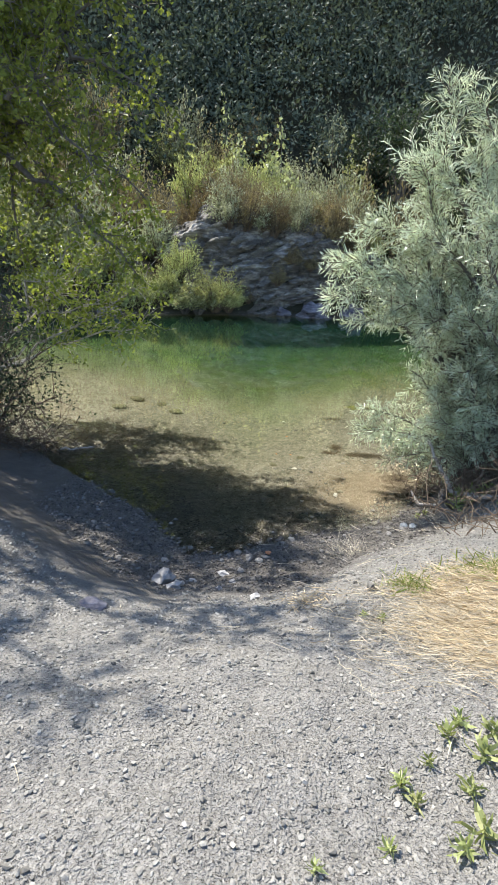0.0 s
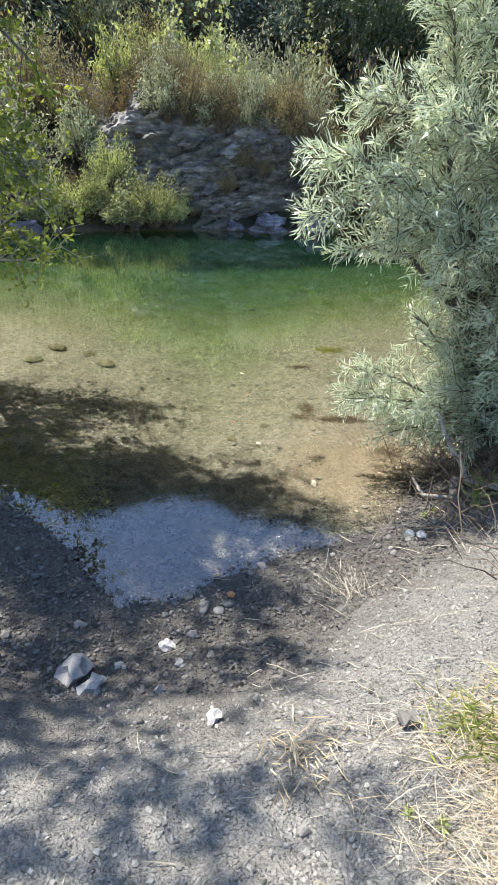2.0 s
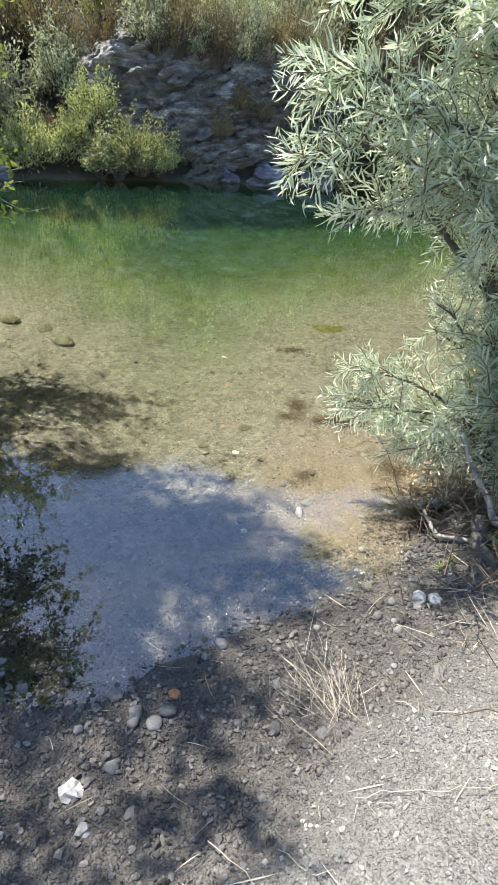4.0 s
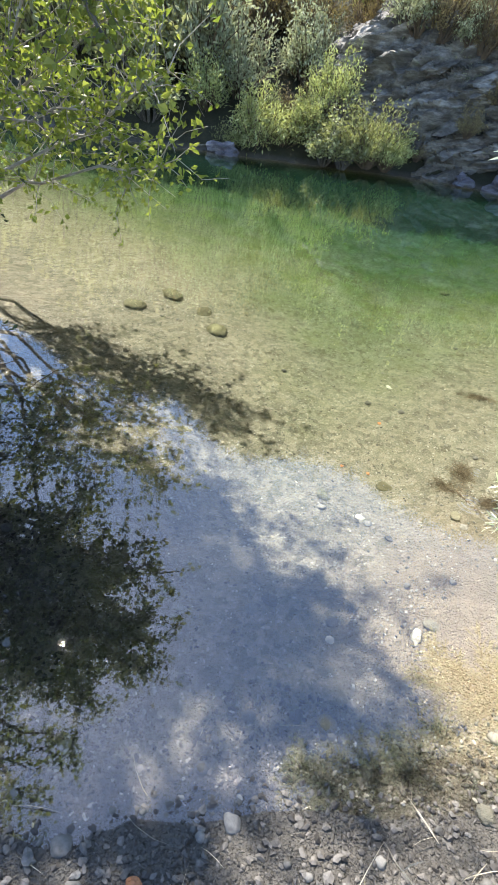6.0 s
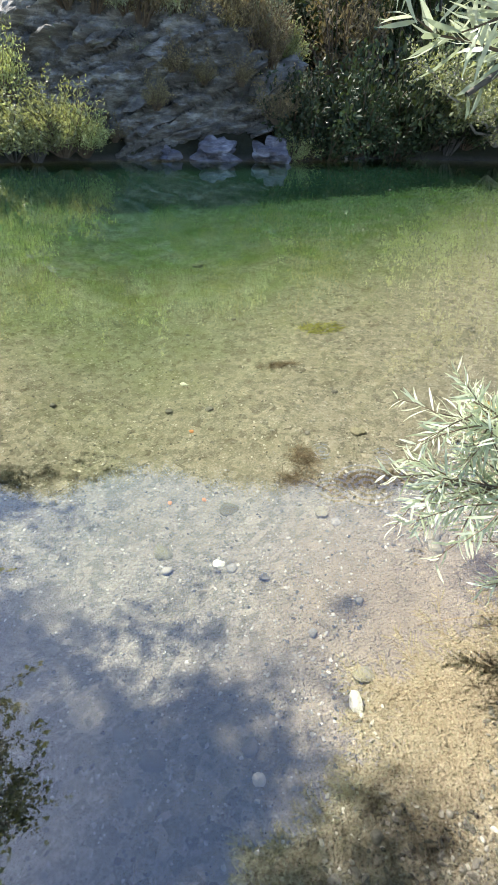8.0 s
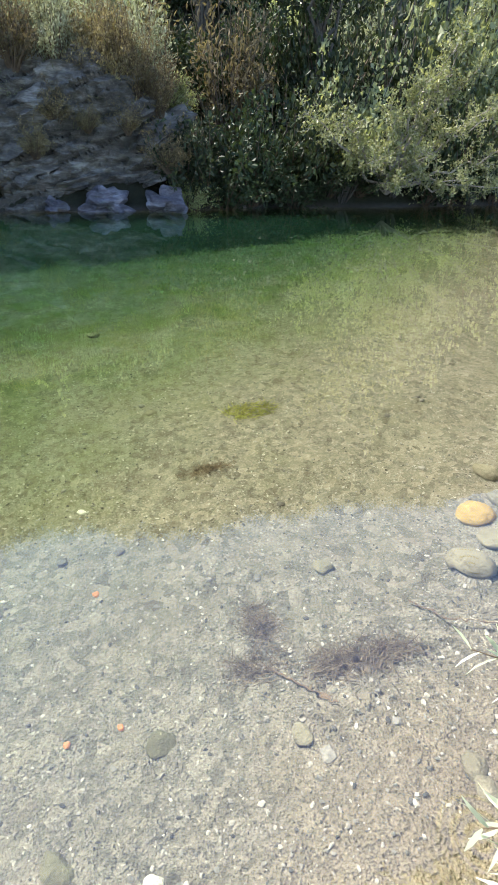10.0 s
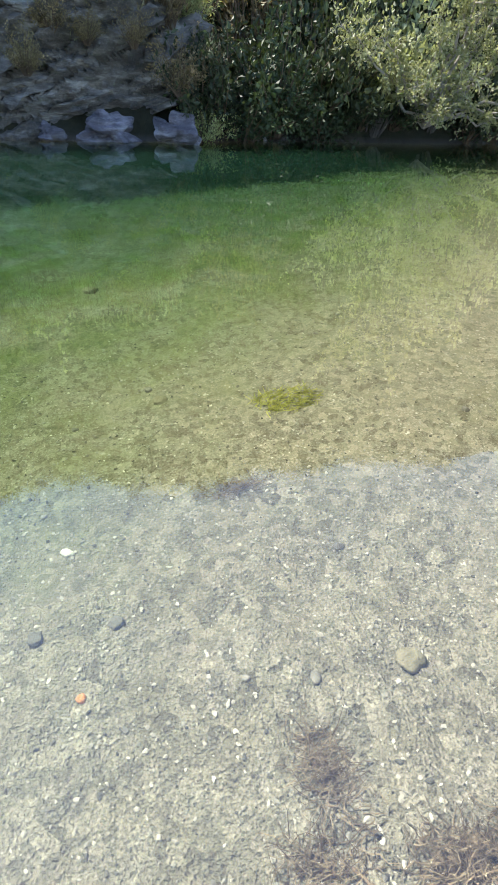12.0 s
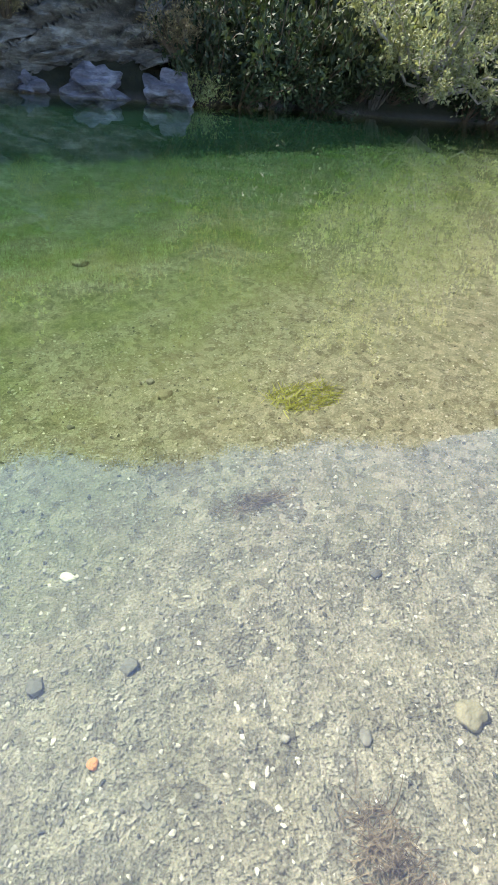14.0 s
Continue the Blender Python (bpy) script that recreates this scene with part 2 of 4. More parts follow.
def straw_material(name, dark, light):
    m, nt, p, out = mat_new(name)
    g = nt.nodes.new("ShaderNodeNewGeometry")
    c = mix(nt, g.outputs["Random Per Island"], dark, light)
    c = mix(nt, rng_map(nt, noise_tex(nt, 30.0, 3, 0.6, g.outputs["Position"]), 0.4, 0.7, 0, 0.4), c, tuple(0.6 * v for v in dark))
    nt.links.new(c, p.inputs["Base Color"])
    p.inputs["Roughness"].default_value = 0.65
    return m


GROUND = ground_material()
WATER = water_material()
L_WILLOW = leaf_material("willow_leaf", (0.36, 0.41, 0.27), (0.76, 0.80, 0.64), 0.33, 0.42, 0.7, (0.98, 1.0, 0.84))
L_ALDER = leaf_material("alder_leaf", (0.17, 0.24, 0.05), (0.42, 0.48, 0.13), 0.42, 0.55)
L_BROOM = leaf_material("broom_leaf", (0.28, 0.31, 0.13), (0.60, 0.62, 0.34), 0.6, 0.45)
L_SAGE = leaf_material("sage_leaf", (0.27, 0.29, 0.17), (0.58, 0.60, 0.41), 0.6, 0.4, 0.35, (1.0, 1.0, 0.8))
L_HEATH = leaf_material("heath_leaf", (0.18, 0.15, 0.085), (0.46, 0.37, 0.21), 0.7, 0.3)
# shade of the banks put into the leaf colour itself
L_SHADED = leaf_material("shaded_leaf", (0.03, 0.045, 0.02), (0.09, 0.12, 0.05), 0.5, 0.2)
L_OAK = leaf_material("oak_leaf", (0.25, 0.28, 0.13), (0.58, 0.60, 0.36), 0.4, 0.42)
L_WEED = leaf_material("weed_leaf", (0.14, 0.22, 0.04), (0.36, 0.40, 0.10), 0.5, 0.35)
L_ALGAE = leaf_material("algae_leaf", (0.28, 0.30, 0.08), (0.52, 0.52, 0.20), 0.6, 0.5)
L_PLANT = leaf_material("herb_leaf", (0.24, 0.28, 0.09), (0.52, 0.53, 0.26), 0.5, 0.35)
# dark greyed leaf colour holds the hill's shade and haze
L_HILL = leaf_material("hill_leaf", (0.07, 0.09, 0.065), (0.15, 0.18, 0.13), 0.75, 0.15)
BARK = bark_material("grey_bark", (0.07, 0.06, 0.05), (0.20, 0.18, 0.15))
PALE_WOOD = bark_material("bleached_wood", (0.24, 0.21, 0.17), (0.50, 0.46, 0.40))
BROWN_WOOD = bark_material("brown_twig", (0.09, 0.06, 0.04), (0.22, 0.16, 0.10))
ROCK = rock_material("schist_rock", (0.036, 0.032, 0.027), (0.155, 0.138, 0.115), (0.44, 0.415, 0.37))
PURPLE = rock_material("slate_rock", (0.06, 0.055, 0.065), (0.16, 0.15, 0.175), (0.40, 0.39, 0.43))
PEBBLE = stone_material("river_pebble", (0.09, 0.085, 0.075), (0.27, 0.255, 0.23))
GRIT = stone_material("grey_grit", (0.125, 0.118, 0.102), (0.44, 0.42, 0.37), 0.85)
EDGEGRIT = stone_material("damp_grit", (0.04, 0.035, 0.03), (0.21, 0.19, 0.165), 0.6)
BEDGRIT = stone_material("bed_grit", (0.05, 0.047, 0.04), (0.50, 0.475, 0.42), 0.8)
PALE_STONE = stone_material("pale_stone", (0.25, 0.245, 0.235), (0.40, 0.39, 0.37))
DROWNED = straw_material("drowned_twig", (0.09, 0.065, 0.038), (0.25, 0.19, 0.12))
MOSSY = rock_material("mossy_stone", (0.05, 0.05, 0.025), (0.12, 0.11, 0.06), (0.20, 0.19, 0.12), False)
OCHRE = rock_material("ochre_stone", (0.26, 0.17, 0.05), (0.45, 0.31, 0.10), (0.62, 0.50, 0.26), False)
GREYBOULDER = rock_material("grey_boulder", (0.12, 0.105, 0.07), (0.22, 0.20, 0.14), (0.32, 0.295, 0.22), False)
ORANGE = rock_material("brick_pebble", (0.45, 0.17, 0.07), (0.58, 0.24, 0.10), (0.66, 0.33, 0.18), False)
WHITE = rock_material("quartz_pebble", (0.50, 0.48, 0.43), (0.66, 0.64, 0.58), (0.78, 0.76, 0.70), False)
STRAW = straw_material("dry_straw", (0.40, 0.29, 0.15), (0.76, 0.63, 0.41))
PALE_STRAW = straw_material("pale_straw", (0.36, 0.31, 0.22), (0.62, 0.56, 0.43))


# ---- shared shape code ----
def smooth_noise(x, y, seed=0):
    """Value noise on arrays, from -1 to 1."""
    xi, yi = np.floor(x).astype(np.int64), np.floor(y).astype(np.int64)
    fx, fy = x - xi, y - yi
    fx, fy = fx * fx * (3 - 2 * fx), fy * fy * (3 - 2 * fy)

    def h(a, b):
        n = np.sin(a * 127.1 + b * 311.7 + seed * 74.7) * 43758.5453
        return (n - np.floor(n)) * 2 - 1
    return (h(xi, yi) * (1 - fx) + h(xi + 1, yi) * fx) * (1 - fy) + (h(xi, yi + 1) * (1 - fx) + h(xi + 1, yi + 1) * fx) * fy


def line_distance(px, py, pts):
    best = np.full(px.shape, 1e9)
    for (ax, ay), (bx, by) in zip(pts[:-1], pts[1:]):
        dx, dy = bx - ax, by - ay
        k = np.clip(((px - ax) * dx + (py - ay) * dy) / (dx * dx + dy * dy), 0, 1)
        best = np.minimum(best, np.hypot(px - ax - k * dx, py - ay - k * dy))
    return best


NEAR = [(-80, 12), (-30, 9), (-9, 7.2), (-4.5, 6.3), (-2.7, 5.6), (-1.95, 5.0), (-0.97, 4.2), (-0.69, 3.9), (-0.3, 3.45), (0.05, 3.5), (0.2, 3.63), (0.6, 3.8),
        (1.0, 3.95), (1.47, 4.18), (1.72, 4.55), (2.4, 5.0), (3.5, 5.8), (6, 7.2), (12, 9), (30, 12), (80, 15)]
FAR = [(-80, 22), (-30, 16), (-12, 13.7), (-6, 13.2), (-4.2, 13.9), (-3.2, 14.2), (-2.0, 14.65), (-1.0, 15.05), (0.0, 15.35), (1.4, 15.5), (3.0, 15.6), (5.3, 16.1), (7.5, 16.2),
       (11, 16.8), (15, 17.5), (30, 20), (80, 26)]


def height(x, y):
    """The ground's height at arrays of places; the water stands at 0."""
    nx, ny = np.array(NEAR).T
    fx, fy = np.array(FAR).T
    s, f = line_distance(x, y, NEAR), line_distance(x, y, FAR)
    land = y < np.interp(x, nx, ny)
    beyond = y > np.interp(x, fx, fy)
    up = np.interp(s, [0, 0.3, 0.5, 0.75, 1.1, 1.4, 1.75, 2.1, 2.8, 3.6, 6, 30, 90], [0, 0.045, 0.09, 0.2, 0.41, 0.53, 0.66, 0.76, 0.90, 1.0, 1.3, 2.5, 4])
    up = up + np.clip(x - 0.6, 0, 1.2) * 0.12 * np.clip(s * 1.5, 0, 1)
    bed = -np.interp(s, [0, 0.3, 0.7, 1.5, 2.5, 3.2, 4, 5.5, 7, 9, 11], [0, 0.04, 0.13, 0.36, 0.50, 0.63, 0.80, 1.2, 1.7, 2.2, 2.4])
    bed = np.maximum(bed, -np.interp(f, [0, 0.25, 1.0, 2.5, 6], [0, 0.6, 1.4, 2.1, 3.5]))
    right = np.clip((x - 4) / 4, 0, 1)
    bed = bed * (1 - 0.45 * right)
    bank = np.interp(f, [0, 0.25, 1, 2.5, 4, 7, 9.5, 27.5, 34, 60, 120], [0, 0.3, 0.8, 1.6, 2.3, 3.6, 5.2, 29.0, 30, 32, 34])
    crest = np.interp(x, [-60, -30, -21, -15.5, -12, -6, 0, 3.5, 14, 22, 27, 38, 46, 60], [22, 26, 27, 24, 27.5, 27.5, 27, 29, 31, 33.5, 34.5, 38, 40, 42])
    bank = np.where(f > 9.5, 5.2 + (bank - 5.2) * (crest - 5.2) / 23.8, bank)
    bank = bank + np.clip(f - 9, 0, 18) * (0.07 * smooth_noise(x * 0.09, y * 0.09, 5) + 0.03 * smooth_noise(x * 0.31, y * 0.31, 6))
    z = np.where(land, up, np.where(beyond, bank, bed))
    rough = 0.035 * smooth_noise(x * 1.7, y * 1.7, 1) + 0.02 * smooth_noise(x * 5.3, y * 5.3, 2) + 0.010 * smooth_noise(x * 13, y * 13, 3)
    fade = np.clip(np.minimum(s, f) * 1.6, 0.12, 1)
    return z + rough * fade


def ground_at(x, y):
    return float(height(np.array([float(x)]), np.array([float(y)]))[0])


def mesh_np(name, verts, faces, material, smooth=False):
    """A mesh from arrays of places and of faces with one number of corners."""
    verts, faces = np.asarray(verts, dtype=np.float32), np.asarray(faces, dtype=np.int32)
    me = bpy.data.meshes.new(name)
    n, k = faces.shape
    me.vertices.add(len(verts))
    me.vertices.foreach_set("co", verts.ravel())
    me.loops.add(n * k)
    me.loops.foreach_set("vertex_index", faces.ravel())
    me.polygons.add(n)
    me.polygons.foreach_set("loop_start", np.arange(0, n * k, k, dtype=np.int32))
    me.polygons.foreach_set("use_smooth", np.full(n, smooth))
    me.update(calc_edges=True)
    me.validate()
    me.materials.append(material)
    return me


def joined(pieces):
    """Joins (verts, faces) pieces into one."""
    vs, fs, off = [], [], 0
    for v, f in pieces:
        vs.append(v)
        fs.append(np.asarray(f) + off)
        off += len(v)
    return np.concatenate(vs), np.concatenate(fs)


def unit(v):
    return v / np.maximum(np.linalg.norm(v, axis=-1, keepdims=True), 1e-9)


def leaves(base, axis, length, width, rg, droop=0.0, long=False):
    """Small folded leaves: base, axis (n, 3); length, width (n)."""
    n = len(base)
    axis = unit(axis)
    side = unit(np.cross(axis, unit(rg.normal(size=(n, 3)))))
    nor = np.cross(side, axis)
    L, W = length[:, None], width[:, None]
    if not long:
        mid = base + axis * L * 0.5
        v = np.stack([base, mid + side * W * 0.5 + nor * W * 0.18, base + axis * L - nor * L * droop, mid - side * W * 0.5 + nor * W * 0.18], 1)
        return v.reshape(-1, 3), np.arange(4 * n).reshape(n, 4)
    a, b = base + axis * L * 0.3 + nor * L * 0.03, base + axis * L * 0.68
    tip = base + axis * L - nor * L * (droop + 0.06)
    v = np.stack([base - side * W * 0.12, base + side * W * 0.12, a + side * W * 0.5, a - side * W * 0.5, b + side * W * 0.45, b - side * W * 0.45, tip + side * W * 0.06, tip - side * W * 0.06], 1)
    k = np.arange(n)[:, None] * 8
    f = np.concatenate([k + np.array([[0, 1, 2, 3]]), k + np.array([[3, 2, 4, 5]]), k + np.array([[5, 4, 6, 7]])])
    return v.reshape(-1, 3), f


def tube(points, r0, r1, sides=5):
    pts = np.asarray(points, dtype=float)
    n = len(pts)
    d = unit(np.gradient(pts, axis=0))
    ref = np.where(np.abs(d[:, 2:3]) > 0.9, np.array([[1.0, 0, 0]]), np.array([[0, 0, 1.0]]))
    a = unit(np.cross(d, ref))
    b = np.cross(d, a)
    r = np.linspace(r0, r1, n)[:, None, None]
    th = np.linspace(0, 2 * np.pi, sides, endpoint=False)
    v = pts[:, None] + r * (a[:, None] * np.cos(th)[None, :, None] + b[:, None] * np.sin(th)[None, :, None])
    i, j = np.meshgrid(np.arange(n - 1), np.arange(sides), indexing="ij")
    k = (j + 1) % sides
    f = np.stack([i * sides + j, i * sides + k, (i + 1) * sides + k, (i + 1) * sides + j], -1).reshape(-1, 4)
    return v.reshape(-1, 3), f


def bend(p0, p1, sag, rg, n=8, wobble=0.04):
    """A curved line from p0 to p1, arched by sag, with a little wobble."""
    p0, p1 = np.array(p0, float), np.array(p1, float)
    t = np.linspace(0, 1, n)[:, None]
    length = np.linalg.norm(p1 - p0)
    w = rg.normal(size=(n, 3)) * wobble * length * np.sin(np.pi * t)
    return p0 + (p1 - p0) * t + np.array([0, 0, 1.0]) * sag * 4 * t * (1 - t) + w


def along(pts, t):
    """Places and directions on a line at parameters t from 0 to 1."""
    n = len(pts) - 1
    k = np.clip(t * n, 0, n - 1e-6)
    i = k.astype(int)
    u = (k - i)[:, None]
    return pts[i] * (1 - u) + pts[i + 1] * u, unit(pts[i + 1] - pts[i])


def part(name, me, parent, label="", kind=""):
    ob = new(name, me)
    ob.parent = parent
    return tagged(ob, label, kind=kind)


def empty(name, x=0.0, y=0.0, z=0.0):
    e = new(name)
    e.empty_display_size = 0.1
    e.location = (x, y, z)
    return e


# ---- ground and water ----
def spaced(lo, hi, fine_lo, fine_hi, step, grow=1.12):
    mids = list(np.arange(fine_lo, fine_hi, step))
    a, s = fine_lo, step
    left = []
    while a > lo:
        s = min(s * grow, 4)
        a -= s
        left.append(a)
    b, s = mids[-1], step
    right = []
    while b < hi:
        s = min(s * grow, 4)
        b += s
        right.append(b)
    return np.array(left[::-1] + mids + right)


def grid_mesh(name, xs, ys, zfun, material, smooth=True):
    X, Y = np.meshgrid(xs, ys)
    Z = zfun(X.ravel(), Y.ravel())
    v = np.stack([X.ravel(), Y.ravel(), Z], 1)
    nx, ny = len(xs), len(ys)
    i, j = np.meshgrid(np.arange(ny - 1), np.arange(nx - 1), indexing="ij")
    a = i * nx + j
    f = np.stack([a, a + 1, a + nx + 1, a + nx], -1).reshape(-1, 4)
    return mesh_np(name, v, f, material, smooth), v


gx = spaced(-140, 140, -2.6, 3.2, 0.035, 1.06)
gy = spaced(-60, 140, 0.3, 8.0, 0.035, 1.045)
ground_me, _ = grid_mesh("ground", gx, gy, height, GROUND)
ground = tagged(new("ground", ground_me), "grey gravelly river beach, gravel river bed and scrub-covered hillside", "ground", kind="structure")

wx, wy = spaced(-70, 70, -4, 8, 0.16, 1.1), np.arange(3.3, 24, 0.16)
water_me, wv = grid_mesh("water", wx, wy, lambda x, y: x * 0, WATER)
# depth below each point drives the painted absorption tint
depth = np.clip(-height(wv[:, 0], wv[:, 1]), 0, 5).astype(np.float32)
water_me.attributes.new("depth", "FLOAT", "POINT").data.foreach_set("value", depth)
water = tagged(new("water", water_me), "clear green river pool, calm, shallow over gravel", "water", kind="structure")
water.visible_shadow = False


def stone_mesh(name, material, rg, sub=2, flat=0.6, angular=0.12, facet=False):
    bm = bmesh.new()
    bmesh.ops.create_icosphere(bm, subdivisions=sub, radius=0.5)
    sx, sy = rg.uniform(0.75, 1.0), rg.uniform(0.6, 0.9)
    off = Vector(rg.uniform(-40, 40, 3))
    for v in bm.verts:
        k = 1 + angular * 2 * noise.noise(v.co * 2.2 + off) + angular * noise.noise(v.co * 5 + off)
        v.co = Vector((v.co.x * sx * k, v.co.y * sy * k, v.co.z * flat * k))
    for f in bm.faces:
        f.smooth = sub > 1 and not facet
    me = bpy.data.meshes.new(name)
    bm.to_mesh(me)
    bm.free()
    me.materials.append(material)
    return me


# ---- far rock face ----
def rock_outcrop():
    rg = np.random.default_rng(11)
    line = np.array([(-3.1, 14.84), (-2.3, 15.09), (-0.9, 15.28), (0.1, 15.41), (1.6, 15.51), (3.2, 15.64), (5.1, 16.01)])
    seg = np.r_[0, np.cumsum(np.linalg.norm(np.diff(line, axis=0), axis=1))]
    nu, nv = 230, 110
    u = np.linspace(0, seg[-1], nu)
    bx, by = np.interp(u, seg, line[:, 0]), np.interp(u, seg, line[:, 1])
    top = np.interp(bx, [-3.1, -2.6, -2.15, -1.6, -1.0, -0.2, 0.8, 2.0, 2.8, 3.3, 3.9], [0.35, 0.75, 1.7, 2.25, 2.75, 2.7, 2.5, 2.4, 2.1, 1.5, 0.3])
    V = np.linspace(-0.18, 1.0, nv)
    U2, V2 = np.meshgrid(np.arange(nu), V)
    bxx, byy, tt = bx[U2], by[U2], top[U2]
    vv = np.clip(V2, 0, 1)
    rise = np.clip(vv / 0.72, 0, 1)
    backv = 0.18 + 0.5 * rise ** 1.4 + np.clip((vv - 0.72) / 0.28, 0, 1) * 1.9
    z = tt * (rise ** 0.9) + np.clip((vv - 0.72) / 0.28, 0, 1) * 0.14 + np.minimum(V2, 0) * 4.0
    x, y = bxx - 0.25 * backv, byy + backv
    # broken slanting beds of rock
    v = np.stack([x, y, z], -1).reshape(-1, 3)
    turn = Matrix.Rotation(radians(24), 3, "Y")
    outs = np.empty(len(v))
    for n, (px, py, pz) in enumerate(v):
        q = turn @ Vector((px, py, pz))
        bedded = Vector((q.x * 0.55, q.y * 0.8, q.z * 2.6))
        crack = abs(noise.noise(Vector((q.x * 0.9, q.y * 0.9, q.z * 4.2)) + Vector((7, 3, 1))))
        outs[n] = 0.34 * noise.noise(Vector((px * 0.8, py * 0.8, pz * 0.9))) + 0.20 * noise.ridged_multi_fractal(bedded, 0.9, 2.1, 4, 0.9, 2.0) + 0.13 * (q.z * 1.7 + 0.8 * noise.noise(bedded * 0.5) - math.floor(q.z * 1.7 + 0.8 * noise.noise(bedded * 0.5)) - 0.5) - 0.5 * max(0.0, 0.22 - crack) + 0.16 * abs(noise.noise(q * 2.6)) + 0.10 * abs(noise.noise(q * 5.5)) + 0.06 * noise.noise(Vector((px, py, pz)) * 9.0)
    v[:, 1] -= outs - 0.15
    v[:, 0] -= outs * 0.3
    v[:, 2] += 0.25 * (outs - 0.2) * np.clip(v[:, 2] * 2, 0, 1)
    i, j = np.meshgrid(np.arange(nv - 1), np.arange(nu - 1), indexing="ij")
    a = i * nu + j
    f = np.stack([a, a + 1, a + nu + 1, a + nu], -1).reshape(-1, 4)
    ob = empty("rock_outcrop", -0.7, 15.0, 0)
    part("rock_face", mesh_np("rock_face", v - np.array((-0.7, 15.0, 0)), f, ROCK), ob)
    # slabs that jut out of the face
    for n in range(26):
        k = int(rg.uniform(12, 190))
        h = rg.uniform(0.05, 0.9) * top[k]
        size = rg.uniform(0.35, 0.95)
        slab = part("rock_slab", stone_mesh("rock_slab", ROCK, rg, 3, 0.3, 0.42, True), ob)
        slab.matrix_local = pose(bx[k] + 0.7 - 0.1, by[k] - 15.0 + 0.25 + 0.45 * h / top[k], h, rg.uniform(-15, 15), -24 + rg.uniform(-12, 12), rg.uniform(10, 60)) @ Matrix.Diagonal((size * 1.4, size, size, 1))
    return tagged(ob, "dark grey layered rock outcrop with a pale sunlit crest", "rock")


rock_outcrop()


rgs = np.random.default_rng(5)


def lone_stone(name, x, y, size, material, label, flat=0.55, angular=0.15, z=None, turn=None, sub=2, squash=1.0):
    me = stone_mesh(name, material, rgs, 2 if name == "stone" else sub, flat, angular, name in ("stone", "shore_rock"))
    ob = new(name, me)
    zz = ground_at(x, y) if z is None else z
    ob.matrix_world = pose(x, y, zz + size * flat * 0.22, rgs.uniform(-8, 8), rgs.uniform(-8, 8), rgs.uniform(0, 360) if turn is None else turn) @ Matrix.Diagonal((size, size * squash, size, 1))
    return tagged(ob, label, "stone")


# slate blocks at the foot of the far bank
for x, y, s, q in ((1.7, 15.5, 0.85, 0.7), (2.75, 15.55, 1.0, 0.7), (0.8, 15.45, 0.45, 0.8), (-3.75, 14.0, 0.5, 0.8)):
    lone_stone("shore_rock", x, y, s, PURPLE, "purplish grey slate block at the foot of the bank", 0.55, 0.5, 0.02, sub=4, squash=q)

# ---- near trees ----
def shoot_leaves(pts, count, rg, length, width, start=0.1, spread=0.8, droop=0.05):
    t = np.linspace(start, 1.0, count)
    b, d = along(pts, np.clip(t, 0, 0.999))
    ring = unit(np.cross(d, rg.normal(size=(count, 3))))
    ax = d * rg.uniform(0.5, 1.0, (count, 1)) + ring * spread
    taper = np.interp(t, [0, 0.5, 1], [0.8, 1.0, 0.55])
    return leaves(b, ax, length * taper * rg.uniform(0.8, 1.15, count), np.full(count, width) * rg.uniform(0.8, 1.2, count), rg, droop, True)


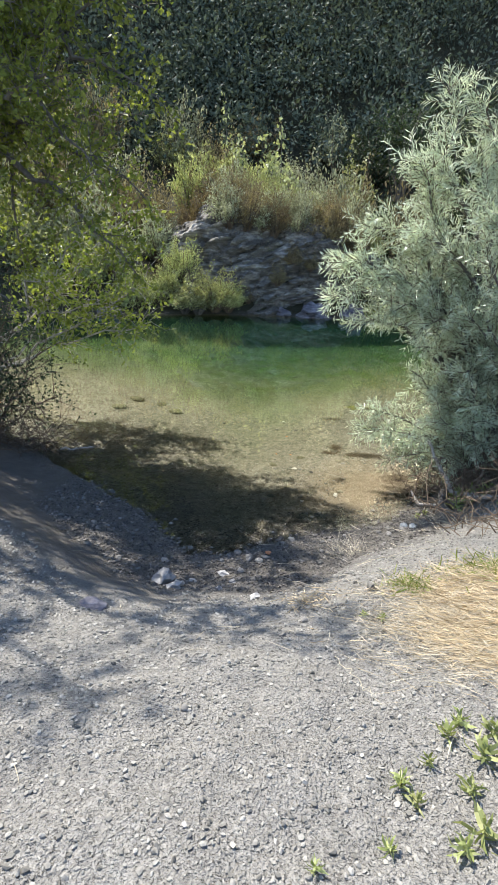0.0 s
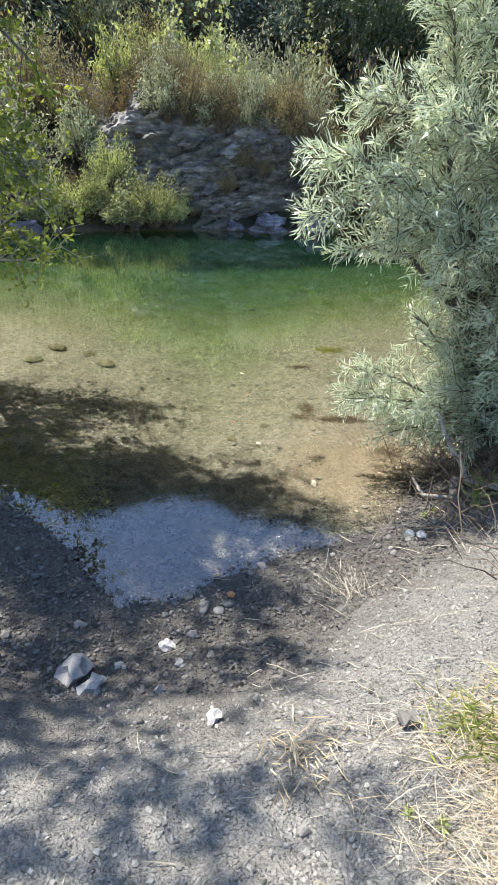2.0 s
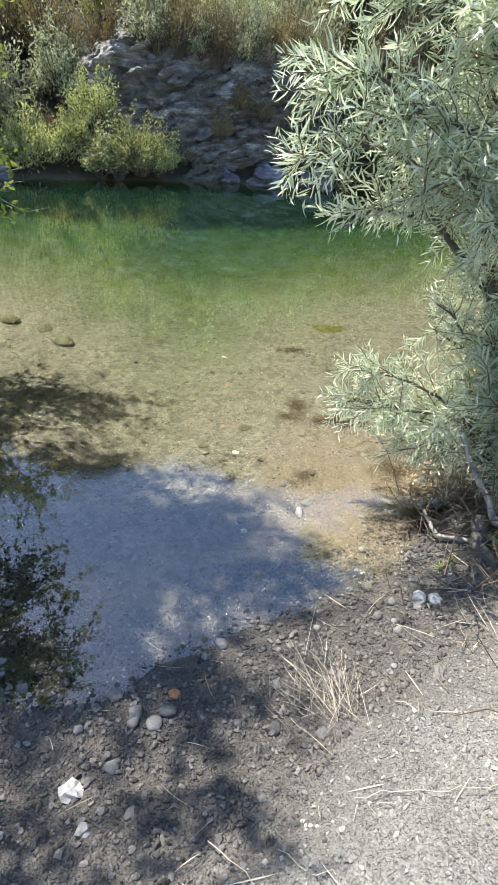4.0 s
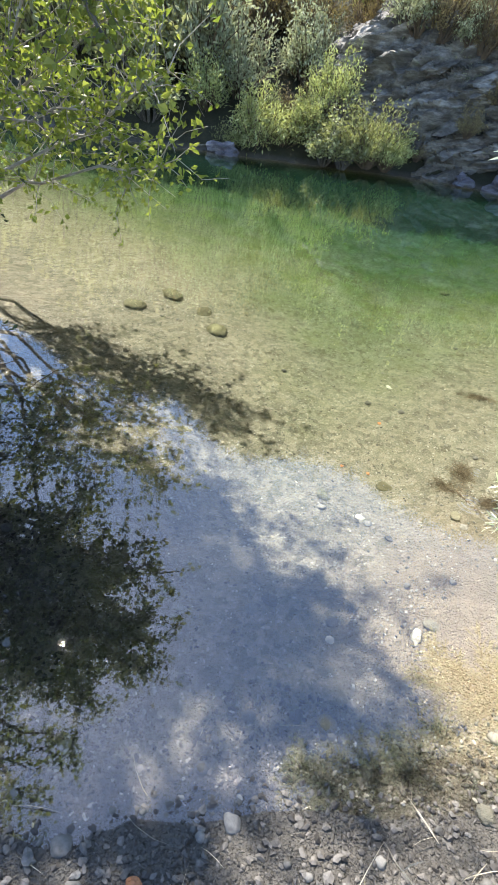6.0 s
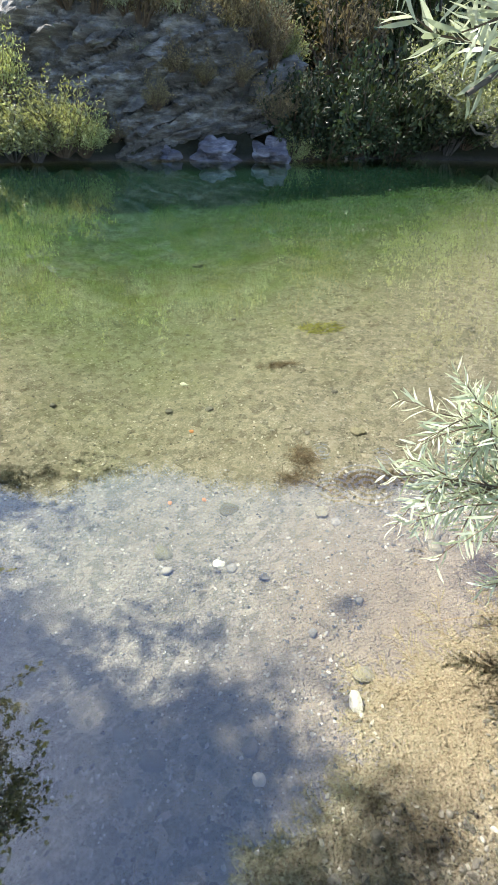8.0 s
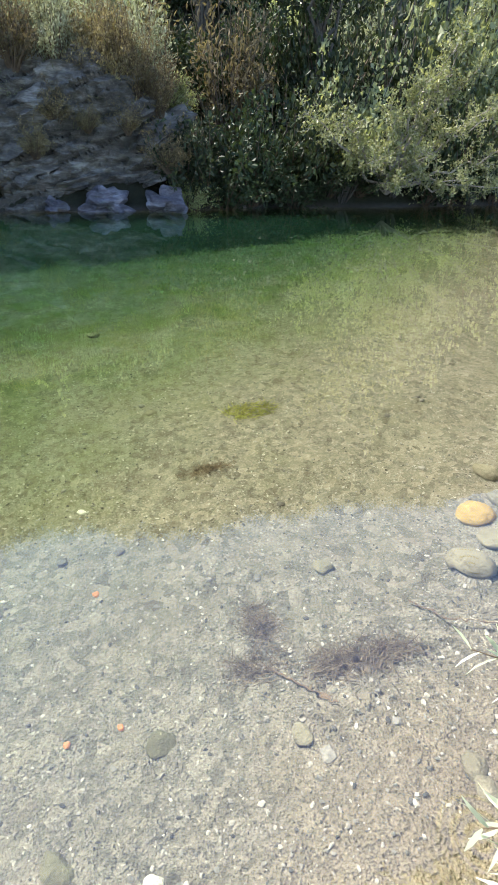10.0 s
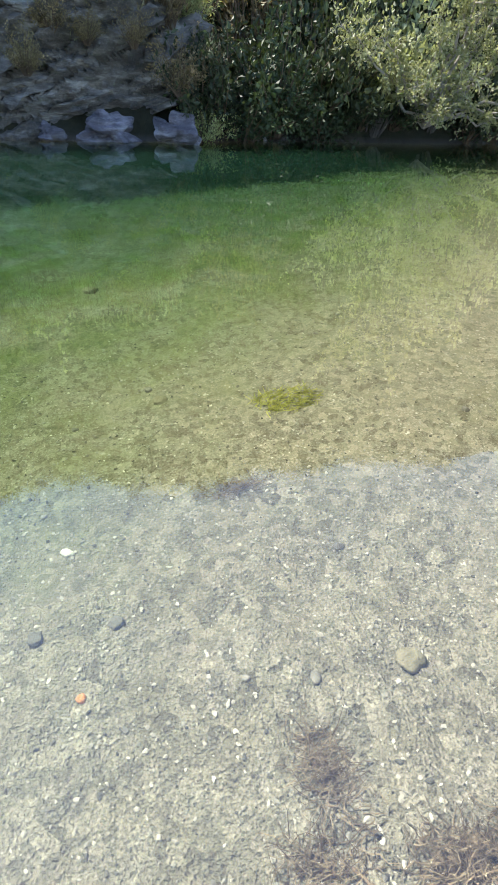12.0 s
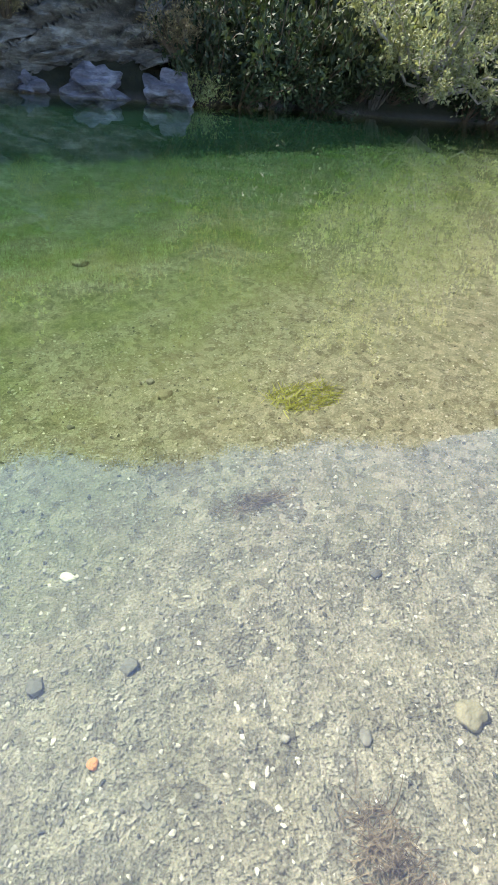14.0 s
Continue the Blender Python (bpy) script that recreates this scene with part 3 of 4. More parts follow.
def willow():
    rg = np.random.default_rng(21)
    base = np.array((2.45, 5.0, 0.1))
    tree = empty("willow_tree", *base)
    tips = [(0.72, 4.75, 1.78), (0.9, 4.75, 1.5), (0.85, 4.85, 2.05), (1.0, 4.85, 2.35), (1.3, 5.0, 2.9), (1.5, 5.1, 3.45), (1.8, 5.0, 3.3), (1.2, 4.6, 1.7), (1.45, 4.5, 1.6), (1.35, 4.6, 2.3), (1.8, 4.3, 2.5), (2.1, 4.9, 3.7), (1.7, 4.6, 2.9), (1.1, 4.7, 1.95),
            (1.2, 4.95, 0.55), (1.3, 5.0, 0.72), (1.5, 4.75, 0.35), (1.6, 4.6, 0.6), (1.75, 4.5, 0.85), (1.45, 4.85, 0.5), (2.0, 4.4, 1.0), (1.75, 4.4, 1.75), (2.3, 4.3, 1.9), (2.6, 4.6, 3.2), (3.2, 4.9, 3.4), (2.9, 4.4, 2.4), (2.4, 5.7, 2.9), (1.7, 5.6, 2.2), (3.3, 5.5, 2.6), (2.7, 4.3, 1.1), (2.1, 4.3, 0.7), (2.5, 4.2, 1.5), (1.6, 5.3, 2.6), (1.95, 4.45, 0.45), (2.2, 4.25, 1.3), (2.4, 4.15, 0.8), (2.8, 4.2, 0.7), (1.85, 4.35, 1.3), (2.1, 4.2, 2.2), (2.7, 4.1, 1.9), (3.1, 4.3, 1.5), (1.7, 4.9, 0.4), (1.35, 4.85, 0.6), (1.55, 4.95, 1.15), (1.62, 4.8, 1.4), (1.72, 4.7, 1.05), (1.8, 4.6, 1.5), (1.65, 5.1, 0.95), (1.9, 4.75, 0.8)]
    limbs, leaf = [], []
    for i, tip in enumerate(tips):
        tip = np.array(tip)
        low = tip[2] < 1.3
        root = base + rg.normal(size=3) * np.array((0.12, 0.12, 0.02)) + np.array((0, 0, 0.0))
        line = bend(root, tip, 0.12 if low else 0.62 if tip[0] < 1.6 and tip[2] < 2.4 else 0.3, rg, 10, 0.025)
        limbs.append((line, 0.022 if low else 0.034, 0.004))
        span = np.linalg.norm(tip - root)
        for k in range(int(60 * span / 2)):
            t = rg.uniform(0.3, 1.0)
            p, d = along(line, np.array([t]))
            dirn = unit(d[0] * 0.8 + rg.normal(size=3) * 0.75 + np.array((-0.15, 0, 0.1 if not low else -0.1)))
            sl = rg.uniform(0.22, 0.5) * (1.15 - 0.5 * t)
            sp = bend(p[0], p[0] + dirn * sl, rg.uniform(-0.02, 0.05), rg, 5, 0.03)
            ex, ez = sp[-1][0], sp[-1][2]
            under = float(np.interp(ex, [0.45, 0.66, 0.9, 1.1, 1.7], [1.9, 1.66, 1.42, 1.5, 1.45]))
            if ex < 0.5 or (ex < 1.48 and 0.85 < ez < under) or (ex < 1.05 and ez < 0.85):
                continue
            limbs.append((sp, 0.0035, 0.0012))
            leaf.append(shoot_leaves(sp, int(rg.integers(18, 28)), rg, 0.095, 0.0070))
        leaf.append(shoot_leaves(line[6:], 22, rg, 0.09, 0.011))
    for l, a, b in limbs:
        if a > 0.01:
            v, f = tube(l, a, b, 7)
            part("limb", mesh_np("limb", v - base, f, BARK, True), tree)
    twig = [tube(l, a, b, 3) for l, a, b in limbs if a <= 0.01]
    off = -base
    for name, pieces, material, label, kind in (("twig_mass", twig, BROWN_WOOD, "", "stuff"), ("crown", leaf, L_WILLOW, "narrow silvery green leaves", "")):
        v, f = joined(pieces)
        part(name, mesh_np(name, v + off, f, material), tree, label, kind)
    return tagged(tree, "silvery grey-green willow leaning over the water's edge", "tree")


willow()


def broadleaf(name, base, tips, root_r, leaf_mat, leaf_len, leaf_w, per_m, rg, label, stem_mat=None, spread=0.5, twig_len=(0.25, 0.6), leaves_per=16, start=0.35, trunk_top=None):
    """A tree or large bush: limbs from the base to the tips, twigs on them, leaves on the twigs."""
    base = np.array(base, float)
    stem_mat = stem_mat or BARK
    tree = empty(name, *base)
    twig, leaf = [], []
    trunk_top = base if trunk_top is None else np.array(trunk_top, float)
    if np.linalg.norm(trunk_top - base) > 0.1:
        part("trunk", mesh_np("trunk", (lambda q: q[0] - base)(tube(bend(base - (0, 0, 0.2), trunk_top, 0, rg, 9, 0.02), root_r * 1.6, root_r, 10)), tube(bend(base, trunk_top, 0, rg, 9, 0.02), 1, 1, 10)[1], stem_mat, True), tree)
    for tip in tips:
        tip = np.array(tip, float)
        root = trunk_top + (base - trunk_top) * rg.uniform(0, 0.5)
        line = bend(root, tip, 0.12 * np.linalg.norm(tip - root) * rg.uniform(0.2, 1.0), rg, 9, 0.03)
        lv, lf = tube(line, root_r * rg.uniform(0.45, 0.75), 0.006, 6)
        part("limb", mesh_np("limb", lv - base, lf, stem_mat, True), tree)
        span = np.linalg.norm(tip - root)
        count = max(4, int(per_m * span))
        t = rg.uniform(start, 1.0, count)
        p, d = along(line, t)
        dirs = unit(d * 0.5 + rg.normal(size=(count, 3)) * 0.8 + np.array((0, 0, 0.12)))
        ln = rg.uniform(*twig_len, count)
        for q in range(count):
            tw = bend(p[q], p[q] + dirs[q] * ln[q], 0.03, rg, 4, 0.05)
            twig.append(tube(tw, 0.005, 0.0015, 3))
            tt = rg.uniform(0.15, 1.0, leaves_per)
            b, dd = along(tw, np.clip(tt, 0, 0.999))
            b = b + rg.normal(size=b.shape) * 0.05 * spread
            ax = dd * 0.5 + rg.normal(size=b.shape) * 0.7 + np.array((0, 0, 0.05))
            leaf.append(leaves(b, ax, leaf_len * rg.uniform(0.6, 1.2, leaves_per), leaf_w * rg.uniform(0.7, 1.2, leaves_per), rg, 0.08))
    for pn, pieces, material, kind in (("twig_mass", twig, stem_mat, "stuff"), ("crown", leaf, leaf_mat, "")):
        v, f = joined(pieces)
        part(pn, mesh_np(pn, v - base, f, material), tree, "", kind)
    return tagged(tree, label, "tree")


rgt = np.random.default_rng(33)
# tall alder on the upstream bank, leaning out over the water
crown_tips = [(-2.5 - 0.22 * max(0.0, z - 3.4) + 1.55 * math.cos(a) * k, 5.2 + 0.3 * z + 1.05 * math.sin(a) * k, z) for z, k, n in ((1.7, 0.9, 4), (2.5, 0.95, 6), (3.4, 1.0, 7), (4.4, 1.0, 8), (5.4, 0.95, 8), (6.4, 0.8, 7), (7.2, 0.5, 5)) for a in np.linspace(0, 6.28, n, endpoint=False) + z]
broadleaf("alder_tree", (-3.6, 6.2, ground_at(-3.6, 6.2)), crown_tips, 0.075, L_ALDER, 0.065, 0.046, 22, rgt, "tall sunlit alder on the bank with leafy boughs over the water", leaves_per=13, trunk_top=(-2.9, 6.5, 4.6), start=0.25)
crown_tips = [(-3.1 + 1.6 * math.cos(a) * k, 4.9 + 1.2 * math.sin(a) * k, z) for z, k, n in ((4.0, 0.9, 6), (4.9, 1.0, 7), (5.8, 0.9, 6), (6.5, 0.6, 4)) for a in np.linspace(0, 6.28, n, endpoint=False) + z]
broadleaf("alder_tree", (-4.6, 4.6, ground_at(-4.6, 4.6)), crown_tips, 0.07, L_ALDER, 0.065, 0.046, 11, rgt, "leafy alder shading the gravel beach", leaves_per=11, trunk_top=(-4.0, 4.7, 4.2), start=0.4)
# bough hanging low over the pool
broadleaf("alder_bough", (-3.7, 6.5, ground_at(-3.7, 6.5)), [(-1.33, 6.8, 1.07), (-1.28, 6.75, 1.62), (-1.68, 6.5, 1.37), (-1.83, 7.2, 1.92), (-1.58, 7.4, 2.42), (-1.98, 6.6, 2.12)], 0.035, L_ALDER, 0.06, 0.042, 16, rgt,
          "low leafy bough with bright yellow-green leaves over the pool", PALE_WOOD, leaves_per=12, start=0.5)
# dark brushwood at the water's edge, leaf colour darkened for the alder's shade
broadleaf("bank_bush", (-2.7, 5.35, ground_at(-2.7, 5.35)), [(-2.2, 5.3, 0.75), (-2.0, 5.5, 0.5), (-2.35, 5.2, 1.3), (-2.6, 5.3, 1.9), (-3.0, 5.2, 1.6), (-2.5, 5.8, 1.5), (-3.2, 5.6, 2.0), (-2.1, 5.7, 1.0), (-3.0, 4.9, 1.0), (-2.5, 4.9, 0.7)], 0.02, L_SHADED, 0.045, 0.022, 24, rgt,
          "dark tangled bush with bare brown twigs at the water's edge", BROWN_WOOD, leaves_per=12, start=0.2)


# ---- shrubs of the far bank ----
def shrub(name, rg, r, h, stems, per, ll, lw, upright, leaf_mat, stem_mat, label, low=0.3):
    e = empty(name)
    st, lf = [], []
    phase = rg.uniform(0, 6.283)
    for _ in range(stems):
        a, k = rg.uniform(0, 6.283), math.sqrt(rg.uniform(0, 1))
        lobe = 1 + 0.22 * math.sin(2 * a + phase) + 0.14 * math.sin(5 * a + 2 * phase)
        if rg.uniform() < 0.16:
            lobe *= 1.3
        zt = h * (1 - 0.55 * k * k) * rg.uniform(0.6, 1.08) * lobe
        tip = np.array((r * k * math.cos(a), r * k * math.sin(a), 0)) * lobe + np.array((0, 0, zt))
        line = bend((0.12 * r * math.cos(a), 0.12 * r * math.sin(a), -0.1), tip, 0.06 * h, rg, 4, 0.03)
        st.append(tube(line, 0.012, 0.003, 3))
        t = rg.uniform(low, 1.0, per) ** 0.8
        b, d = along(line, np.clip(t, 0, 0.999))
        b = b + rg.normal(size=b.shape) * (0.035 + 0.03 * r)
        ax = d * upright + rg.normal(size=b.shape) * (1 - 0.6 * upright) + np.array((0, 0, 0.3 * upright))
        lf.append(leaves(b, ax, ll * rg.uniform(0.6, 1.3, per), lw * rg.uniform(0.7, 1.3, per), rg, 0.05))
    for pn, pieces, material, kind in (("stem_mass", st, stem_mat, "stuff"), ("foliage", lf, leaf_mat, "")):
        v, f = joined(pieces)
        part(pn, mesh_np(pn, v, f, material), e, "", kind)
    return tagged(e, label, "shrub")


rgb = np.random.default_rng(77)
SH = {
    "broom": shrub("broom_shrub", rgb, 0.55, 1.0, 62, 48, 0.075, 0.024, 0.55, L_BROOM, BROWN_WOOD, "yellow-green broom shrub on the rocky far bank"),
    "sage": shrub("sage_shrub", rgb, 0.62, 1.0, 62, 46, 0.072, 0.030, 0.45, L_SAGE, BROWN_WOOD, "grey-green sage-like shrub on the far bank"),
    "heath": shrub("heath_shrub", rgb, 0.6, 1.0, 62, 46, 0.07, 0.023, 0.5, L_HEATH, BROWN_WOOD, "brown drying heath shrub on the far bank", 0.2),
    "oak": shrub("oak_shrub", rgb, 0.65, 1.0, 52, 46, 0.07, 0.052, 0.25, L_OAK, BARK, "leafy olive-green oak shrub on the far bank"),
    "dark": shrub("dark_shrub", rgb, 0.65, 1.0, 45, 40, 0.08, 0.046, 0.3, L_SHADED, BROWN_WOOD, "shrub on the far bank with shade painted into its green leaves", 0.15),
}
used = {k: 0 for k in SH}


def put_shrub(kind, x, y, h, w=None, z=None, lean=0.0):
    w = h if w is None else w
    m = pose(x, y, (ground_at(x, y) if z is None else z) - 0.05, rgb.uniform(-6, 6), lean + rgb.uniform(-6, 6), rgb.uniform(0, 360)) @ Matrix.Diagonal((w, w, h, 1))
    if used[kind] == 0:
        SH[kind].matrix_world = m
        ob = SH[kind]
    else:
        SH[kind].scale, keep = (1, 1, 1), SH[kind].matrix_basis.copy()
        ob = copy_thing(SH[kind], m)
        SH[kind].matrix_basis = keep
    used[kind] += 1
    ob["group"] = kind + " shrubs on the far bank"
    return ob


# bushes on the ledge beside the rock
for kind, x, y, h, w, z in (("broom", -1.05, 14.74, 1.0, 1.15, 0.25), ("broom", -0.7, 14.9, 0.7, 0.9, 0.2), ("oak", -1.5, 14.63, 0.8, 0.9, 0.15), ("oak", -1.85, 14.58, 0.7, 0.8, 0.15), ("broom", -2.0, 15.22, 1.05, 0.9, 0.9), ("broom", -2.3, 15.02, 0.8, 0.9, 0.5), ("broom", -3.3, 14.59, 1.25, 1.25, 0.1), ("broom", -2.8, 14.71, 0.8, 1.0, 0.25),
                            ("sage", -4.9, 15.36, 2.1, 1.7, None), ("heath", -4.3, 17.21, 2.0, 1.5, None), ("heath", -3.3, 17.49, 1.8, 1.5, None), ("broom", -0.5, 17.61, 0.75, 0.6, 2.55), ("sage", -4.0, 15.23, 1.2, 1.2, None), ("broom", -4.4, 14.7, 1.0, 1.0, None), ("sage", -2.9, 16.31, 1.2, 1.2, None),
                            ("oak", -6.1, 14.46, 2.2, 2.0, None), ("oak", -7.9, 14.91, 2.8, 2.2, None), ("sage", -6.9, 16.4, 2.4, 1.9, None), ("oak", -9.7, 14.76, 2.8, 2.2, None), ("broom", -3.6, 14.32, 0.5, 0.7, 0.1), ("heath", -2.7, 15.41, 0.7, 0.9, 0.6), ("oak", -5.3, 13.93, 0.9, 1.2, None)):
    put_shrub(kind, x, y, h, w, z)
ROCK_X, ROCK_Y = [-3.1, -2.3, -0.9, 0.1, 1.6, 3.2, 5.1], [14.84, 15.09, 15.28, 15.41, 15.51, 15.64, 16.01]
ROCK_TOP = ([-3.1, -2.6, -2.15, -1.6, -1.0, -0.2, 0.8, 2.0, 2.8, 3.3, 3.9], [0.35, 0.75, 1.7, 2.25, 2.75, 2.7, 2.5, 2.4, 2.1, 1.5, 0.3])
for i in range(30):
    x = -0.75 + 4.6 * i / 29 + rgb.uniform(-0.1, 0.1)
    tier = i % 3
    put_shrub(str(rgb.choice(["heath", "sage", "heath", "broom", "sage"])), x - 0.15, float(np.interp(x, ROCK_X, ROCK_Y)) + (0.62, 1.1, 1.9)[tier] + rgb.uniform(-0.1, 0.1), rgb.uniform(0.65, 1.15), rgb.uniform(0.7, 1.1), float(np.interp(x, *ROCK_TOP)) * (0.86, 0.98, 1.03)[tier])
for kind, x, y, h, w, z in (("heath", -2.0, 17.72, 1.2, 1.2, 2.0), ("heath", -1.3, 18.34, 1.3, 1.2, 2.5), ("sage", -2.6, 16.71, 0.9, 0.9, 1.3), ("sage", -0.6, 19.28, 1.7, 1.5, None), ("oak", 0.8, 18.62, 2.0, 1.6, None), ("sage", 2.2, 17.47, 2.0, 1.7, None), ("broom", -2.3, 19.32, 1.9, 1.5, None)):
    put_shrub(kind, x, y, h, w, z)
for kind, x, y, h, w, z in (("heath", 0.6, 15.39, 0.5, 0.5, 0.9), ("heath", 1.5, 15.7, 0.4, 0.45, 1.3), ("heath", -0.2, 15.5, 0.4, 0.45, 0.35), ("heath", 2.2, 15.75, 0.45, 0.5, 1.3), ("heath", 2.9, 15.52, 0.7, 0.8, 0.7), ("sage", 0.3, 16.05, 0.45, 0.5, 1.6), ("heath", 1.0, 15.75, 0.5, 0.6, 1.4)):
    put_shrub(kind, x, y, h, w, z)
for i in range(16):
    x = 3.2 + 0.85 * i + rgb.uniform(-0.2, 0.2)
    # dark kind first: paints the shadowed hollow beside the rock
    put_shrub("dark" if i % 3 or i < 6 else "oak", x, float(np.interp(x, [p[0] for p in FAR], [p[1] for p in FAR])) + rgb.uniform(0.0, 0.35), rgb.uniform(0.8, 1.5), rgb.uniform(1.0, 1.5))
# brush above and beyond the rock
for i in range(95):
    x, d = rgb.uniform(-12, 13), rgb.uniform(2.6, 9.5)
    y = float(np.interp(x, [p[0] for p in FAR], [p[1] for p in FAR])) + d
    if -3.2 < x < 2.2 and y < 17.2:
        y += 2.0
    # right of the rock the hollow's shade is painted by the dark kind
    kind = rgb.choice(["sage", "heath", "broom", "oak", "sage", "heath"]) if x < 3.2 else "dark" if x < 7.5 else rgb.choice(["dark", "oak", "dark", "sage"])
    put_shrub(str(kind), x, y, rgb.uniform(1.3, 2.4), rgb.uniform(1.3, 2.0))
# brush along the downstream bank; dark kinds carry its shade as leaf colour
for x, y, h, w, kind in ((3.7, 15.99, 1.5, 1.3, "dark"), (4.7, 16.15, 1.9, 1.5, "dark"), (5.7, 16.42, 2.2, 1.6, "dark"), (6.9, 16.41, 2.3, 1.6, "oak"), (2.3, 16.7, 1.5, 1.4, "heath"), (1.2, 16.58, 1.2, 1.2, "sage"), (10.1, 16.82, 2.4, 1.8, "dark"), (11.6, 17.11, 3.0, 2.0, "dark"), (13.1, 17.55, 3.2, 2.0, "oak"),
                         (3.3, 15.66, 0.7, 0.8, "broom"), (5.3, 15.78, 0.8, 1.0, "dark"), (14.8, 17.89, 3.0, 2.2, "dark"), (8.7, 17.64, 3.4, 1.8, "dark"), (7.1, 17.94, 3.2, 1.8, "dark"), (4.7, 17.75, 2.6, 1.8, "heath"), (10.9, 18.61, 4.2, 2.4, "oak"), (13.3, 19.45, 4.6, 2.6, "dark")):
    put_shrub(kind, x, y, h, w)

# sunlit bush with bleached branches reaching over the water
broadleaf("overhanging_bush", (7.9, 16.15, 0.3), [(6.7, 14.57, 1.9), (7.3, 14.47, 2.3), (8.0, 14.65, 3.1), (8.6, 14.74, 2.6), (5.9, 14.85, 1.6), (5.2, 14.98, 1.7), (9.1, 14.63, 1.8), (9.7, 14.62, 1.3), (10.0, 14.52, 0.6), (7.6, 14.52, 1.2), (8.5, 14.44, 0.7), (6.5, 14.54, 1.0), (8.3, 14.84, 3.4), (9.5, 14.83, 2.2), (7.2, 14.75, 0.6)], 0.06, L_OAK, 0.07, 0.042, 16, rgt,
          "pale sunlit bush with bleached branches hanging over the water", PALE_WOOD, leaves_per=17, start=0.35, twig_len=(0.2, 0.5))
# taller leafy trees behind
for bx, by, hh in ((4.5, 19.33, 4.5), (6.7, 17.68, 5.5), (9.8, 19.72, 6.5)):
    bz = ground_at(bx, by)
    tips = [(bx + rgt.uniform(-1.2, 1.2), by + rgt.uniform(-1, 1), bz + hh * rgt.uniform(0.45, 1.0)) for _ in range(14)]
    # the two nearer the hollow get leaves darkened as if in shade
    broadleaf("leafy_tree", (bx, by, bz), tips, 0.06, L_OAK if bx > 8 else L_SHADED, 0.1, 0.07, 9, rgt, "leafy green tree standing on the far bank", leaves_per=12, trunk_top=(bx, by, bz + hh * 0.4))


def hillside():
    rg = np.random.default_rng(91)
    n = 5200
    x, y = rg.uniform(-30, 46, n), rg.uniform(20, 56, n)
    f = line_distance(x, y, FAR)
    keep = (f > 8.0) & (f < 29.0)
    x, y = x[keep], y[keep]
    z = height(x, y)
    vs = []
    for a, b, c in zip(x, y, z):
        k = 150
        r, h = rg.uniform(0.8, 1.7), rg.uniform(0.9, 2.9)
        q = unit(rg.normal(size=(k, 3))) * (rg.uniform(0.35, 1, (k, 1)) ** 0.5)
        q[:, 2] = np.abs(q[:, 2])
        p = q * np.array((r, r, h)) * (1 + 0.25 * rg.normal(size=(k, 1))) + np.array((a, b, c))
        vs.append((p, q * 0.5 + rg.normal(size=(k, 3)) * 0.8))
    p, ax = np.concatenate([v[0] for v in vs]), np.concatenate([v[1] for v in vs])
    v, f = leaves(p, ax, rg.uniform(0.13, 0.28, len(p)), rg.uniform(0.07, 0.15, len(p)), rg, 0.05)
    return tagged(new("hillside_scrub", mesh_np("hillside_scrub", v, f, L_HILL)), "dense scrub covering the steep hillside, shade and haze in its leaf colour", "scrub", kind="stuff")


hillside()


# ---- stones, gravel and litter of the near shore ----
ICO_V, ICO_F = (lambda me: (np.array([v.co[:] for v in me.vertices]), np.array([p.vertices[:] for p in me.polygons])))(stone_mesh("ico_form", PEBBLE, np.random.default_rng(2), 1, 0.8, 0.1))


def scatter(name, n, material, rg, place, lo, hi, label, category):
    """Many small stones in one object."""
    x, y = place(n)
    z = height(x, y)
    size = lo + (hi - lo) * rg.uniform(0, 1, n) ** 2.5
    yaw = rg.uniform(0, 6.283, n)
    c, q = np.cos(yaw)[:, None], np.sin(yaw)[:, None]
    base = ICO_V[None] * (1 + 0.25 * rg.normal(size=(n, len(ICO_V), 1)))
    sx, sy, sz = (rg.uniform(0.7, 1.3, (n, 1)), rg.uniform(0.6, 1.1, (n, 1)), rg.uniform(0.5, 0.9, (n, 1)))
    vx, vy, vz = base[:, :, 0] * sx, base[:, :, 1] * sy, base[:, :, 2] * sz
    k = size[:, None]
    v = np.stack([(vx * c - vy * q) * k + x[:, None], (vx * q + vy * c) * k + y[:, None], vz * k + z[:, None] + k * 0.12], -1)
    f = ICO_F[None] + (np.arange(n) * len(ICO_V))[:, None, None]
    return tagged(new(name, mesh_np(name, v.reshape(-1, 3), f.reshape(-1, 3), material)), label, category, kind="stuff")


rgg = np.random.default_rng(404)


def on_beach(n):
    x, y = rgg.uniform(-2.2, 2.2, n * 4), rgg.uniform(0.5, 4.6, n * 4)
    z = height(x, y)
    keep = z > np.where(x < -0.3, 0.42, 0.2)
    return x[keep][:n], y[keep][:n]


def on_bed(n):
    x, y = rgg.uniform(-2.2, 3.6, n * 4), 3.3 + 5.6 * rgg.uniform(0, 1, n * 4) ** 1.3
    z = height(x, y)
    keep = (z < -0.005) & (z > -0.85) & (np.hypot(x - 1.5, y - 4.75) > 0.5 + 0.15 * smooth_noise(x * 6, y * 6, 9))
    return x[keep][:n], y[keep][:n]


def at_edge(n):
    x, y = rgg.uniform(-1.6, 1.7, n * 10), rgg.uniform(2.8, 4.6, n * 10)
    z = height(x, y)
    keep = (z < 0.2) & (z > -0.05)
    return x[keep][:n], y[keep][:n]


scatter("beach_grit", 30000, GRIT, rgg, lambda n: on_beach(n), 0.004, 0.026, "loose grey grit and small gravel on the beach", "gravel")
